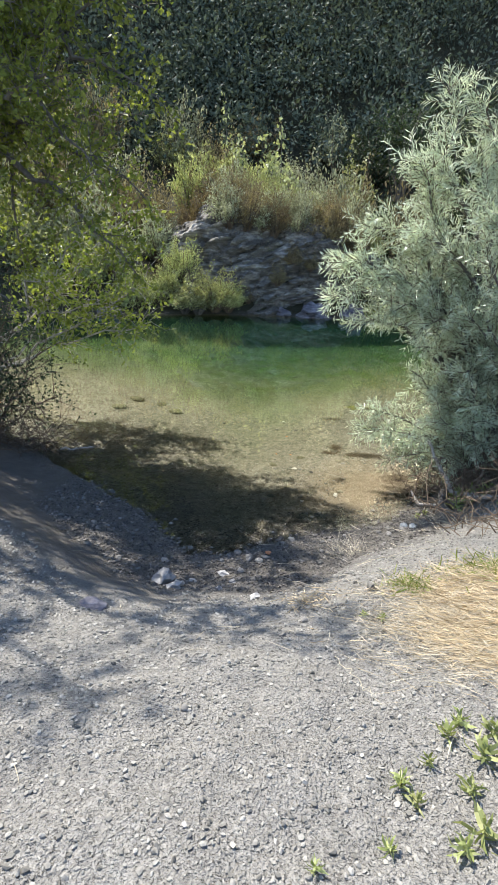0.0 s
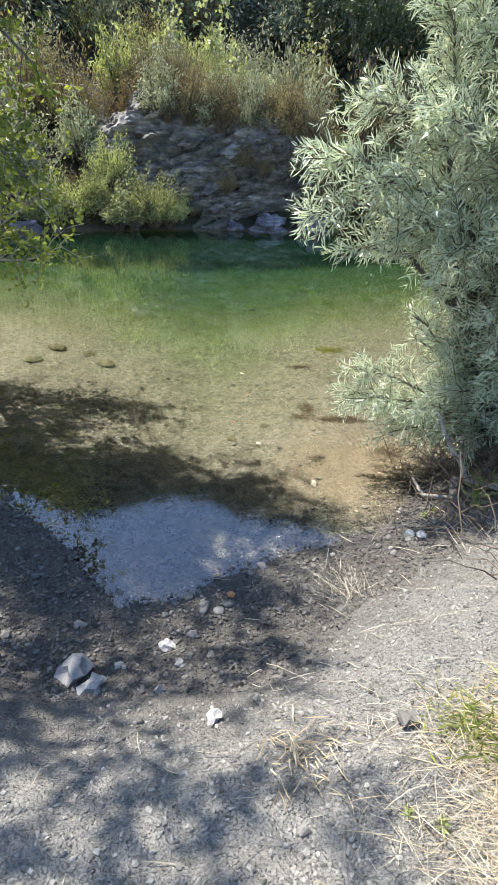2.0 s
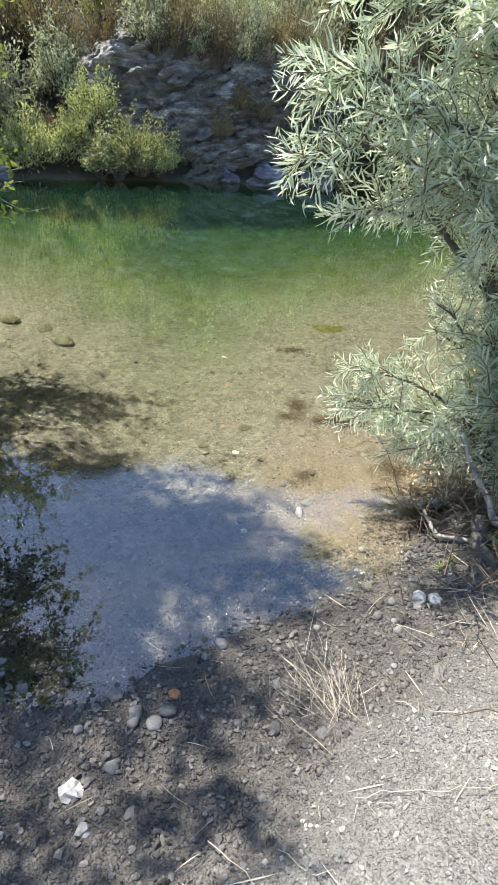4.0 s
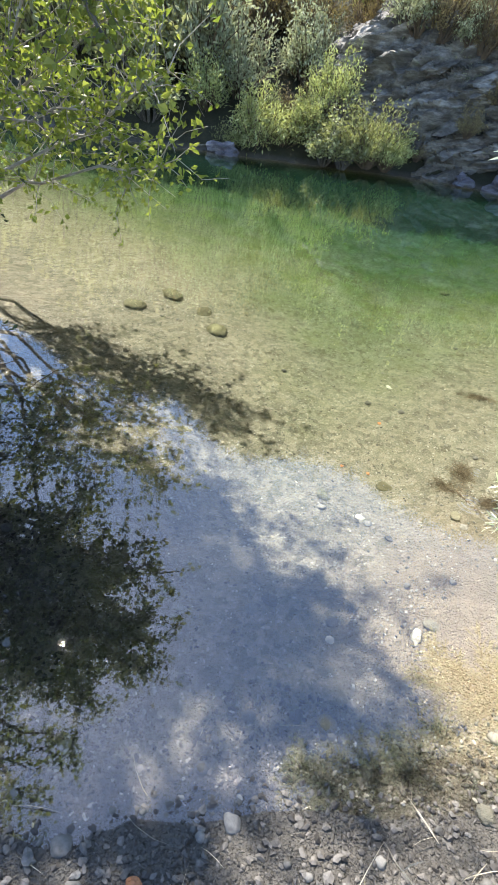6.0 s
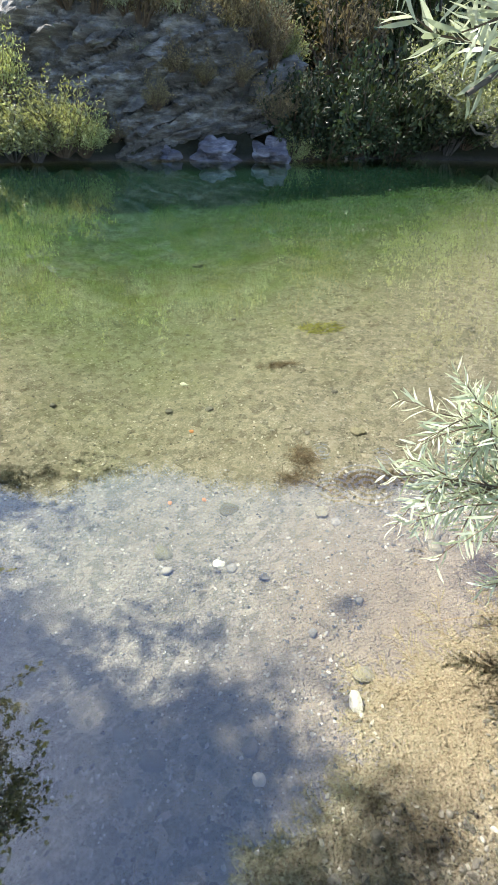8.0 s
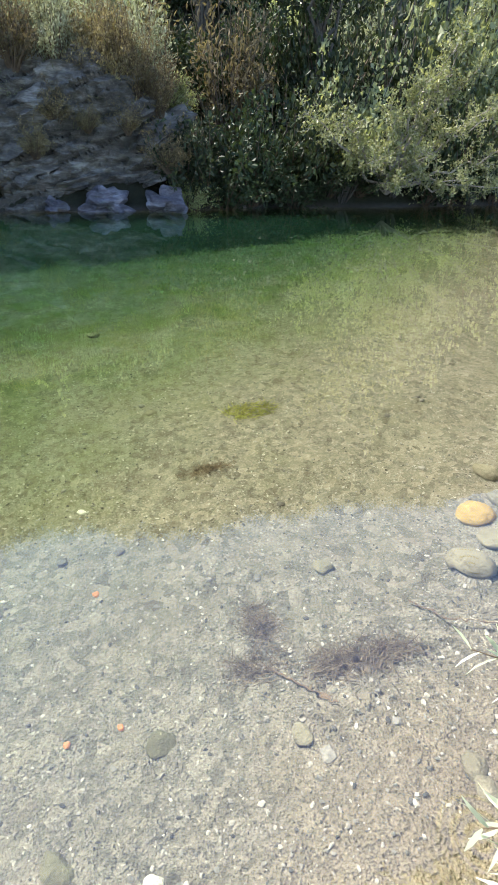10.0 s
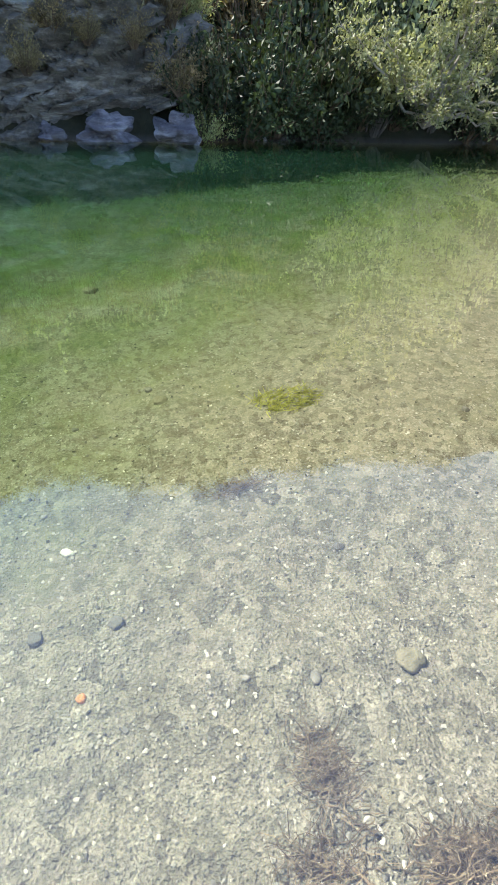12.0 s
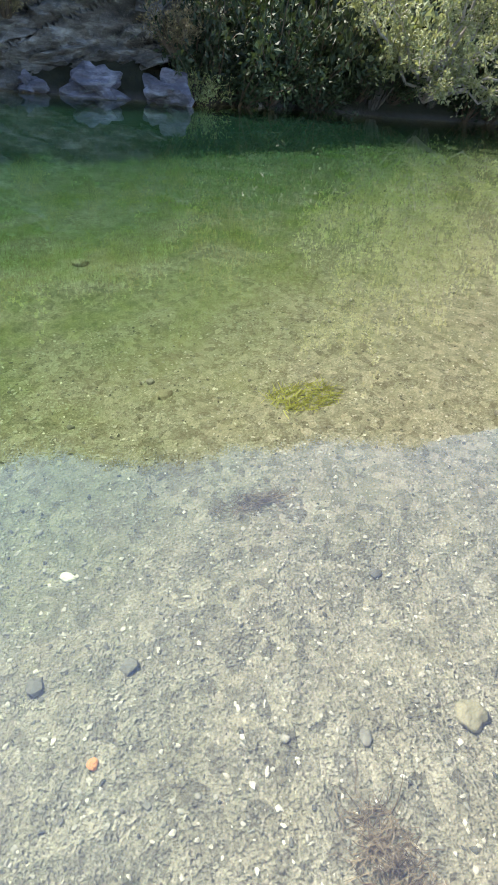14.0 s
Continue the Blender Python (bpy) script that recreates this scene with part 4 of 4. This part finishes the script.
scatter("bed_gravel", 30000, BEDGRIT, rgg, lambda n: on_bed(n), 0.006, 0.024, "brown and grey gravel on the shallow river bed", "gravel")
scatter("edge_gravel", 13000, EDGEGRIT, rgg, lambda n: at_edge(n), 0.008, 0.036, "coarse wet gravel along the water's edge", "gravel")

PEB = [stone_mesh("pebble", PEBBLE, rgg, 2, rgg.uniform(0.35, 0.65), 0.16 + 0.03 * k, k > 3) for k in range(7)]


def pebbles(count, place, lo, hi, label, group):
    x, y = place(count)
    z = height(x, y)
    for n in range(len(x)):
        ob = new("pebble", PEB[n % len(PEB)])
        k = lo + (hi - lo) * rgg.uniform(0, 1) ** 2.2
        ob.matrix_world = pose(x[n], y[n], z[n] + k * 0.1, rgg.uniform(-14, 14), rgg.uniform(-14, 14), rgg.uniform(0, 360)) @ Matrix.Scale(k, 4)
        tagged(ob, label, "stone", group)


pebbles(150, at_edge, 0.022, 0.07, "smooth grey river pebble at the water's edge", "pebbles along the water's edge")
pebbles(60, on_beach, 0.016, 0.04, "grey pebble lying on the gravel beach", "pebbles on the beach")
pebbles(85, on_bed, 0.02, 0.06, "pale pebble on the shallow river bed", "pebbles on the river bed")

# stones that stand out
for name, x, y, size, material, label, flat in (
        ("stone", -0.42, 2.96, 0.16, PALE_STONE, "pale angular stone at the edge of the damp hollow", 0.7), ("stone", -0.32, 2.88, 0.13, PALE_STONE, "flat grey stone beside the hollow", 0.35),
        ("stone", 0.42, 2.14, 0.04, PEBBLE, "small round grey stone on the beach", 0.7), ("stone", 0.3, 1.95, 0.045, PEBBLE, "small round grey stone on the beach", 0.7),
        ("stone", 0.83, 2.44, 0.1, PEBBLE, "blocky grey stone beside the dry grass", 0.5), ("slate", -0.66, 2.26, 0.15, PURPLE, "flat slate lying on the beach", 0.22),
        ("stone", -0.03, 3.13, 0.07, PALE_STONE, "pale pebble near the water's edge", 0.6), ("stone", 0.04, 3.01, 0.06, PALE_STONE, "pale pebble near the water's edge", 0.5),
        ("stone", -0.23, 3.02, 0.06, PALE_STONE, "pale pebble in the damp hollow", 0.5), ("stone", -0.04, 2.83, 0.05, PALE_STONE, "pale pebble near the damp hollow", 0.6),
        ("stone", 0.18, 2.64, 0.08, PALE_STONE, "angular grey stone on the beach", 0.5), ("stone", 1.3, 3.44, 0.065, PEBBLE, "grey stone on the bank", 0.5),
        ("white_stone", 0.96, 4.68, 0.075, WHITE, "pale cream stone under the shallow water", 0.6), ("orange_pebble", 0.29, 3.49, 0.05, ORANGE, "orange brick pebble at the water's edge", 0.5),
        ("orange_pebble", 0.57, 6.49, 0.036, ORANGE, "small orange brick pebble under water", 0.7), ("orange_pebble", 0.59, 5.87, 0.03, ORANGE, "small orange brick pebble under water", 0.6),
        ("orange_pebble", 0.42, 5.86, 0.032, ORANGE, "small pale orange pebble under water", 0.6), ("white_stone", 0.56, 7.1, 0.055, WHITE, "white stone on the gravel bed", 0.5),
        ("river_stone", 0.68, 4.13, 0.085, GREYBOULDER, "brownish flat stone in the shallows", 0.55), ("river_stone", 0.79, 4.17, 0.045, GREYBOULDER, "brownish stone in the shallows", 0.6),
        ("river_stone", 1.21, 4.04, 0.07, GREYBOULDER, "brownish stone at the water's edge", 0.5), ("river_stone", 1.42, 3.93, 0.08, WHITE, "pale round stone at the water's edge", 0.7),
        ("river_stone", 1.49, 3.91, 0.07, WHITE, "pale round stone at the water's edge", 0.7), ("river_stone", 1.29, 3.92, 0.055, PEBBLE, "pale stone at the water's edge", 0.6),
        ("river_stone", 0.48, 3.73, 0.07, PEBBLE, "pale flat stone at the water's edge", 0.4), ("river_stone", 0.91, 3.79, 0.045, PEBBLE, "grey stone at the water's edge", 0.5),
        ("river_stone", 0.27, 3.42, 0.068, PEBBLE, "smooth pale pebble on the wet gravel", 0.45), ("river_stone", 0.22, 3.37, 0.076, PEBBLE, "smooth grey pebble on the wet gravel", 0.45),
        ("river_stone", 0.06, 3.5, 0.074, PEBBLE, "smooth grey pebble at the water's edge", 0.45), ("sunken_stone", -0.97, 7.13, 0.24, MOSSY, "mossy stone lying on the river bed", 0.5),
        ("sunken_stone", -1.21, 7.41, 0.18, MOSSY, "brown stone lying on the river bed", 0.35), ("sunken_stone", -1.61, 7.55, 0.25, MOSSY, "brown stone lying on the river bed", 0.35),
        ("sunken_stone", -1.75, 7.1, 0.25, MOSSY, "brown stone lying on the river bed", 0.4), ("ochre_stone", 2.33, 6.31, 0.18, OCHRE, "yellow ochre stone in the shallows", 0.7),
        ("ochre_stone", 2.88, 6.63, 0.18, OCHRE, "yellow ochre stone in the shallows", 0.6), ("boulder", 2.08, 6.03, 0.23, GREYBOULDER, "smooth grey-brown boulder under the water", 0.55),
        ("boulder", 2.28, 6.12, 0.18, GREYBOULDER, "smooth grey-brown boulder under the water", 0.5), ("boulder", 2.63, 6.57, 0.19, GREYBOULDER, "smooth grey-brown boulder under the water", 0.5),
        ("boulder", 2.5, 6.36, 0.14, GREYBOULDER, "smooth grey-brown boulder under the water", 0.5), ("river_stone", 1.52, 6.28, 0.095, GREYBOULDER, "pale stone on the gravel bed", 0.5),
        ("river_stone", 1.11, 5.6, 0.085, GREYBOULDER, "flat pale stone on the river bed", 0.3), ("river_stone", 1.51, 5.33, 0.11, GREYBOULDER, "flat pale stone on the river bed", 0.35),
        ("river_stone", 0.7, 5.76, 0.1, MOSSY, "dark flat stone on the gravel bed", 0.3), ("river_stone", 1.09, 8.03, 0.095, GREYBOULDER, "flat stone on the river bed", 0.3),
        ("river_stone", 0.88, 9.89, 0.16, GREYBOULDER, "pale stone deep in the pool", 0.4), ("river_stone", 1.23, 6.32, 0.046, PEBBLE, "grey stone on the gravel bed", 0.5),
        ("river_stone", 1.53, 6.78, 0.055, PEBBLE, "grey stone on the gravel bed", 0.5), ("river_stone", 0.38, 5.51, 0.11, MOSSY, "dark grey stone on the gravel bed", 0.4),
        ("river_stone", 0.24, 4.69, 0.066, PEBBLE, "pale stone in the shallows", 0.5), ("river_stone", 0.33, 4.6, 0.082, PEBBLE, "grey blocky stone in the shallows", 0.5),
        ("river_stone", 0.61, 4.59, 0.06, PEBBLE, "grey stone in the shallows", 0.5), ("river_stone", 0.62, 4.5, 0.045, WHITE, "pale stone in the shallows", 0.5),
        ("river_stone", 1.02, 4.77, 0.07, GREYBOULDER, "brown stone half sunk in the silt", 0.4), ("river_stone", 0.27, 4.51, 0.064, PEBBLE, "pale flat stone in the shallows", 0.4),
        ("river_stone", 0.61, 5.39, 0.055, WHITE, "cream stone on the gravel bed", 0.5), ("river_stone", 1.5, 5.27, 0.098, GREYBOULDER, "flat pale stone in the silt", 0.3)):
    lone_stone(name, x, y, size, material, label, flat, 0.5 if name == "stone" else 0.16 if material is not PURPLE else 0.3, sub=3)


# ---- dry grass, sticks, weeds ----
def blades(name, n, centre, spread, length, rg, material, label, category, lie=0.25, width=0.004, heading=None, at_z=None):
    a = np.stack([centre[0] + rg.normal(size=n) * spread[0], centre[1] + rg.normal(size=n) * spread[1]], 1)
    z = height(a[:, 0], a[:, 1]) if at_z is None else np.full(n, at_z)
    b = np.c_[a, z + rg.uniform(0.0, 0.03, n)]
    ang = rg.uniform(0, 6.283, n) if heading is None else heading + rg.normal(size=n) * 0.6
    el = np.abs(rg.normal(size=n)) * lie
    ax = np.stack([np.cos(ang) * np.cos(el), np.sin(ang) * np.cos(el), np.sin(el) + 0.02], 1)
    slope = (height(a[:, 0] + ax[:, 0] * 0.1, a[:, 1] + ax[:, 1] * 0.1) - height(a[:, 0], a[:, 1])) / 0.1 if at_z is None else 0
    ax[:, 2] += slope
    L = length * rg.uniform(0.35, 1.2, n)
    v, f = leaves(b, ax, L, np.full(n, width) * rg.uniform(0.6, 1.3, n), rg, 0.05, True)
    return tagged(new(name, mesh_np(name, v, f, material)), label, category, kind="stuff")


rgw = np.random.default_rng(808)
blades("dry_grass", 4200, (1.22, 1.92), (0.2, 0.2), 0.13, rgw, STRAW, "flattened mat of golden dry grass on the beach", "dry grass", 0.14, 0.0017, 2.7)
blades("dry_grass", 2600, (1.12, 1.98), (0.22, 0.24), 0.11, rgw, PALE_STRAW, "broken pale straw strewn over the gravel", "dry grass", 0.2, 0.0015)
blades("dry_grass", 1500, (1.35, 2.3), (0.24, 0.12), 0.16, rgw, STRAW, "bent-over golden dry grass beside the willow", "dry grass", 0.28, 0.002, 2.9)
blades("dry_grass", 300, (0.85, 2.1), (0.12, 0.25), 0.16, rgw, PALE_STRAW, "thin scattered dry grass stalks", "dry grass", 0.12, 0.0025)
blades("dry_tuft", 150, (0.88, 3.38), (0.07, 0.08), 0.22, rgw, PALE_STRAW, "tuft of dead straw near the water", "dry grass", 0.45, 0.002, 1.9)
blades("dry_tuft", 130, (0.46, 2.38), (0.07, 0.08), 0.1, rgw, STRAW, "small mat of dry straw on the beach", "dry grass", 0.2, 0.004)
blades("dry_tuft", 120, (1.75, 3.75), (0.3, 0.15), 0.2, rgw, PALE_STRAW, "dead grass and litter below the willow", "dry grass", 0.4, 0.004)
blades("straw_litter", 160, (0.7, 2.6), (0.7, 0.8), 0.14, rgw, PALE_STRAW, "loose straw stalks lying on the gravel", "straw", 0.05, 0.003)
blades("green_grass", 260, (0.97, 2.36), (0.06, 0.07), 0.07, rgw, L_WEED, "low green weeds among the dry grass", "grass", 0.7, 0.005)
blades("green_grass", 420, (1.5, 2.42), (0.16, 0.08), 0.1, rgw, L_WEED, "low green weeds below the willow", "grass", 0.7, 0.006)


def stick(name, pts, r0, r1, material, label, category="stick", wob=0.02, sides=7, n=14, sag=0.0):
    pts = [np.array(p, float) for p in pts]
    line = np.concatenate([bend(a, b, sag, rgw, n, wob)[:-1] for a, b in zip(pts[:-1], pts[1:])] + [pts[-1][None]])
    v, f = tube(line, r0, r1, sides)
    c = line.mean(0)
    ob = new(name, mesh_np(name, v - c, f, material, True))
    ob.location = c
    return tagged(ob, label, category)


def lay(x, y, up=0.01):
    return (x, y, ground_at(x, y) + up)


stick("driftwood_limb", [(1.72, 4.6, 0.6), (1.9, 4.28, 0.24), (2.3, 3.95, 0.36), (2.8, 3.7, 0.5)], 0.014, 0.032, PALE_WOOD, "bleached bent limb lying at the willow's foot", "branch")
stick("driftwood_root", [(1.62, 4.5, 0.12), (1.66, 4.36, 0.06), (1.82, 4.28, 0.1), (2.05, 4.3, 0.16)], 0.010, 0.020, PALE_WOOD, "gnarled pale root at the water's edge", "root", 0.018)
stick("driftwood_root", [(1.86, 4.35, 0.2), (1.80, 4.20, 0.14), (1.92, 4.02, 0.1)], 0.045, 0.03, BARK, "dark gnarled root stump", "root", 0.02)
stick("dead_branch", [(1.7, 4.05, 0.2), (1.88, 3.7, 0.24), (2.05, 3.45, 0.35)], 0.008, 0.014, BROWN_WOOD, "dark dead branch lying on the bank")
for a, b, up in (((0.42, 2.95), (0.85, 2.5), 0.02), ((0.62, 2.9), (0.95, 2.62), 0.02), ((0.5, 1.75), (0.62, 1.45), 0.015), ((0.85, 3.0), (1.3, 2.95), 0.03), ((0.35, 2.85), (0.62, 2.62), 0.01), ((1.1, 3.35), (1.45, 3.1), 0.02), ((0.75, 1.35), (0.9, 1.2), 0.015), ((0.9, 1.85), (1.15, 1.6), 0.015)):
    stick("straw_stalk", [lay(*a, up), lay(*b, up)], 0.0017, 0.001, PALE_STRAW, "long pale dead stalk lying on the gravel", "stalk", 0.03, 5)
# sunken brush and waterlogged debris
stick("sunken_stick", [lay(1.11, 5.87, 0.02), lay(1.18, 5.76, 0.015), lay(1.25, 5.65, 0.02)], 0.0045, 0.003, BROWN_WOOD, "dark waterlogged stick on the river bed", "stick", 0.02)
stick("sunken_stick", [lay(1.72, 5.95, 0.03), lay(1.78, 5.8, 0.04), lay(1.95, 5.7, 0.06)], 0.004, 0.003, BROWN_WOOD, "dark waterlogged branch in the shallows", "stick", 0.03)
stick("sunken_stick", [lay(-1.9, 5.2, 0.05), lay(-1.65, 5.3, 0.06), lay(-1.5, 5.45, 0.07)], 0.012, 0.006, PALE_WOOD, "pale stick at the edge of the pool", "stick", 0.05)


def debris(x, y, rx, ry, n, label, material=None):
    pieces = []
    for _ in range(n):
        a = np.array(lay(x + rgw.normal() * rx, y + rgw.normal() * ry, 0.0))
        d = unit(np.array((rgw.normal(), rgw.normal() * 0.7, abs(rgw.normal()) * 0.35)))
        pieces.append(tube(bend(a, a + d * rgw.uniform(0.02, 0.10), 0.01, rgw, 4, 0.12), 0.0017, 0.0009, 3))
    v, f = joined(pieces)
    return tagged(new("sunken_brush", mesh_np("sunken_brush", v, f, material or DROWNED)), label, "debris", kind="stuff")


debris(1.34, 5.80, 0.05, 0.03, 420, "matted brown drowned twigs on the river bed")
debris(1.49, 5.77, 0.06, 0.022, 380, "matted brown drowned twigs on the river bed")
debris(1.15, 6.08, 0.03, 0.05, 260, "matted brown drowned twigs on the river bed")
debris(1.06, 5.9, 0.05, 0.03, 220, "brown drowned weed on the river bed")
debris(1.68, 5.09, 0.06, 0.06, 300, "brown drowned weed beside the willow")
debris(1.62, 4.95, 0.12, 0.12, 70, "dead twigs standing in the shallows under the willow")
def brush_pile(x, y, rx, ry, n, label):
    pieces = []
    for _ in range(n):
        a = np.array(lay(x + rgw.normal() * rx, y + rgw.normal() * ry, 0.0)) + (0, 0, abs(rgw.normal()) * 0.15)
        d = unit(np.array((rgw.normal(), rgw.normal() * 0.7, abs(rgw.normal()) * 0.6)))
        pieces.append(tube(bend(a, a + d * rgw.uniform(0.15, 0.5), 0.03, rgw, 5, 0.08), 0.004, 0.0015, 4))
    v, f = joined(pieces)
    return tagged(new("dead_brush", mesh_np("dead_brush", v, f, BROWN_WOOD)), label, "brushwood", kind="stuff")


brush_pile(2.25, 4.55, 0.28, 0.16, 420, "tangle of dead brown twigs at the willow's foot")
brush_pile(1.7, 3.15, 0.22, 0.12, 45, "dead twigs and dry litter on the bank")
brush_pile(2.1, 3.95, 0.3, 0.15, 90, "dead brown twigs and litter on the bank")
brush_pile(-2.45, 5.25, 0.3, 0.15, 300, "tangle of bare dark twigs on the bank")
debris(-2.1, 5.35, 0.25, 0.15, 500, "tangle of bare brown twigs at the water's edge")
debris(1.26, 7.2, 0.07, 0.015, 200, "dark strand of drowned weed on the bed")


def weed_clump(x, y, r, n, label):
    ang = rgw.uniform(0, 6.283, n)
    rad = r * np.sqrt(rgw.uniform(0, 1, n))
    bx, by = x + rad * np.cos(ang) * 1.3, y + rad * np.sin(ang) * 0.8
    b = np.c_[bx, by, height(bx, by)]
    ax = np.stack([rgw.normal(size=n) * 0.6 + 0.4, rgw.normal(size=n) * 0.5, np.abs(rgw.normal(size=n)) * 0.2 + 0.05], 1)
    v, f = leaves(b, ax, rgw.uniform(0.03, 0.09, n), rgw.uniform(0.003, 0.007, n), rgw, 0.1, True)
    return tagged(new("water_weed", mesh_np("water_weed", v, f, L_ALGAE)), label, "water weed")


weed_clump(1.71, 7.8, 0.14, 520, "yellow-green clump of water weed on the bed")
for n in range(26):
    weed_clump(rgw.uniform(1.5, 8.5), rgw.uniform(11.0, 14.2), rgw.uniform(0.15, 0.4), 130, "bright green algae clump deep in the pool")


def weed_plant(x, y, size, label):
    e = empty("weed_plant", *lay(x, y, 0.0))
    n = 18
    st = tube(bend((0, 0, 0), (0.01, 0, size * 0.6), 0, rgw, 5, 0.03), 0.003, 0.002, 5)
    part("stem", mesh_np("stem", st[0], st[1], L_PLANT), e)
    k = np.linspace(0.1, 1, n)
    ang = np.arange(n) * 2.4
    b = np.stack([0 * k, 0 * k, k * size * 0.6], 1)
    ax = np.stack([np.cos(ang), np.sin(ang), 0.2 + 0.7 * k], 1)
    v, f = leaves(b, ax + rgw.normal(size=(n, 3)) * 0.35, size * (0.85 - 0.35 * k) * rgw.uniform(0.7, 1.2, n), size * 0.14 * rgw.uniform(0.7, 1.3, n), rgw, 0.2, True)
    part("foliage", mesh_np("foliage", v, f, L_PLANT), e)
    return tagged(e, label, "plant")


for x, y, size in ((0.6, 1.13, 0.1), (0.63, 1.07, 0.08), (0.52, 0.93, 0.07), (0.32, 0.86, 0.06), (0.79, 1.3, 0.09), (0.86, 1.2, 0.13), (0.79, 1.1, 0.1), (0.77, 0.97, 0.13), (0.71, 0.93, 0.1), (0.9, 1.05, 0.14), (0.84, 1.34, 0.1), (0.92, 1.28, 0.12), (0.85, 0.9, 0.12), (0.7, 1.2, 0.07),
                   (0.78, 2.1, 0.07), (0.7, 2.14, 0.05), (0.96, 2.32, 0.08), (1.0, 2.42, 0.08), (1.59, 4.13, 0.07), (1.66, 4.16, 0.08), (2.1, 3.75, 0.14)):
    weed_plant(x, y, size * 0.72, "small leafy green weed growing in the gravel")
for n in range(5):
    weed_plant(2.0 + rgw.normal() * 0.09, 4.25 + rgw.normal() * 0.06, 0.17, "broad pale green plant at the willow's foot")
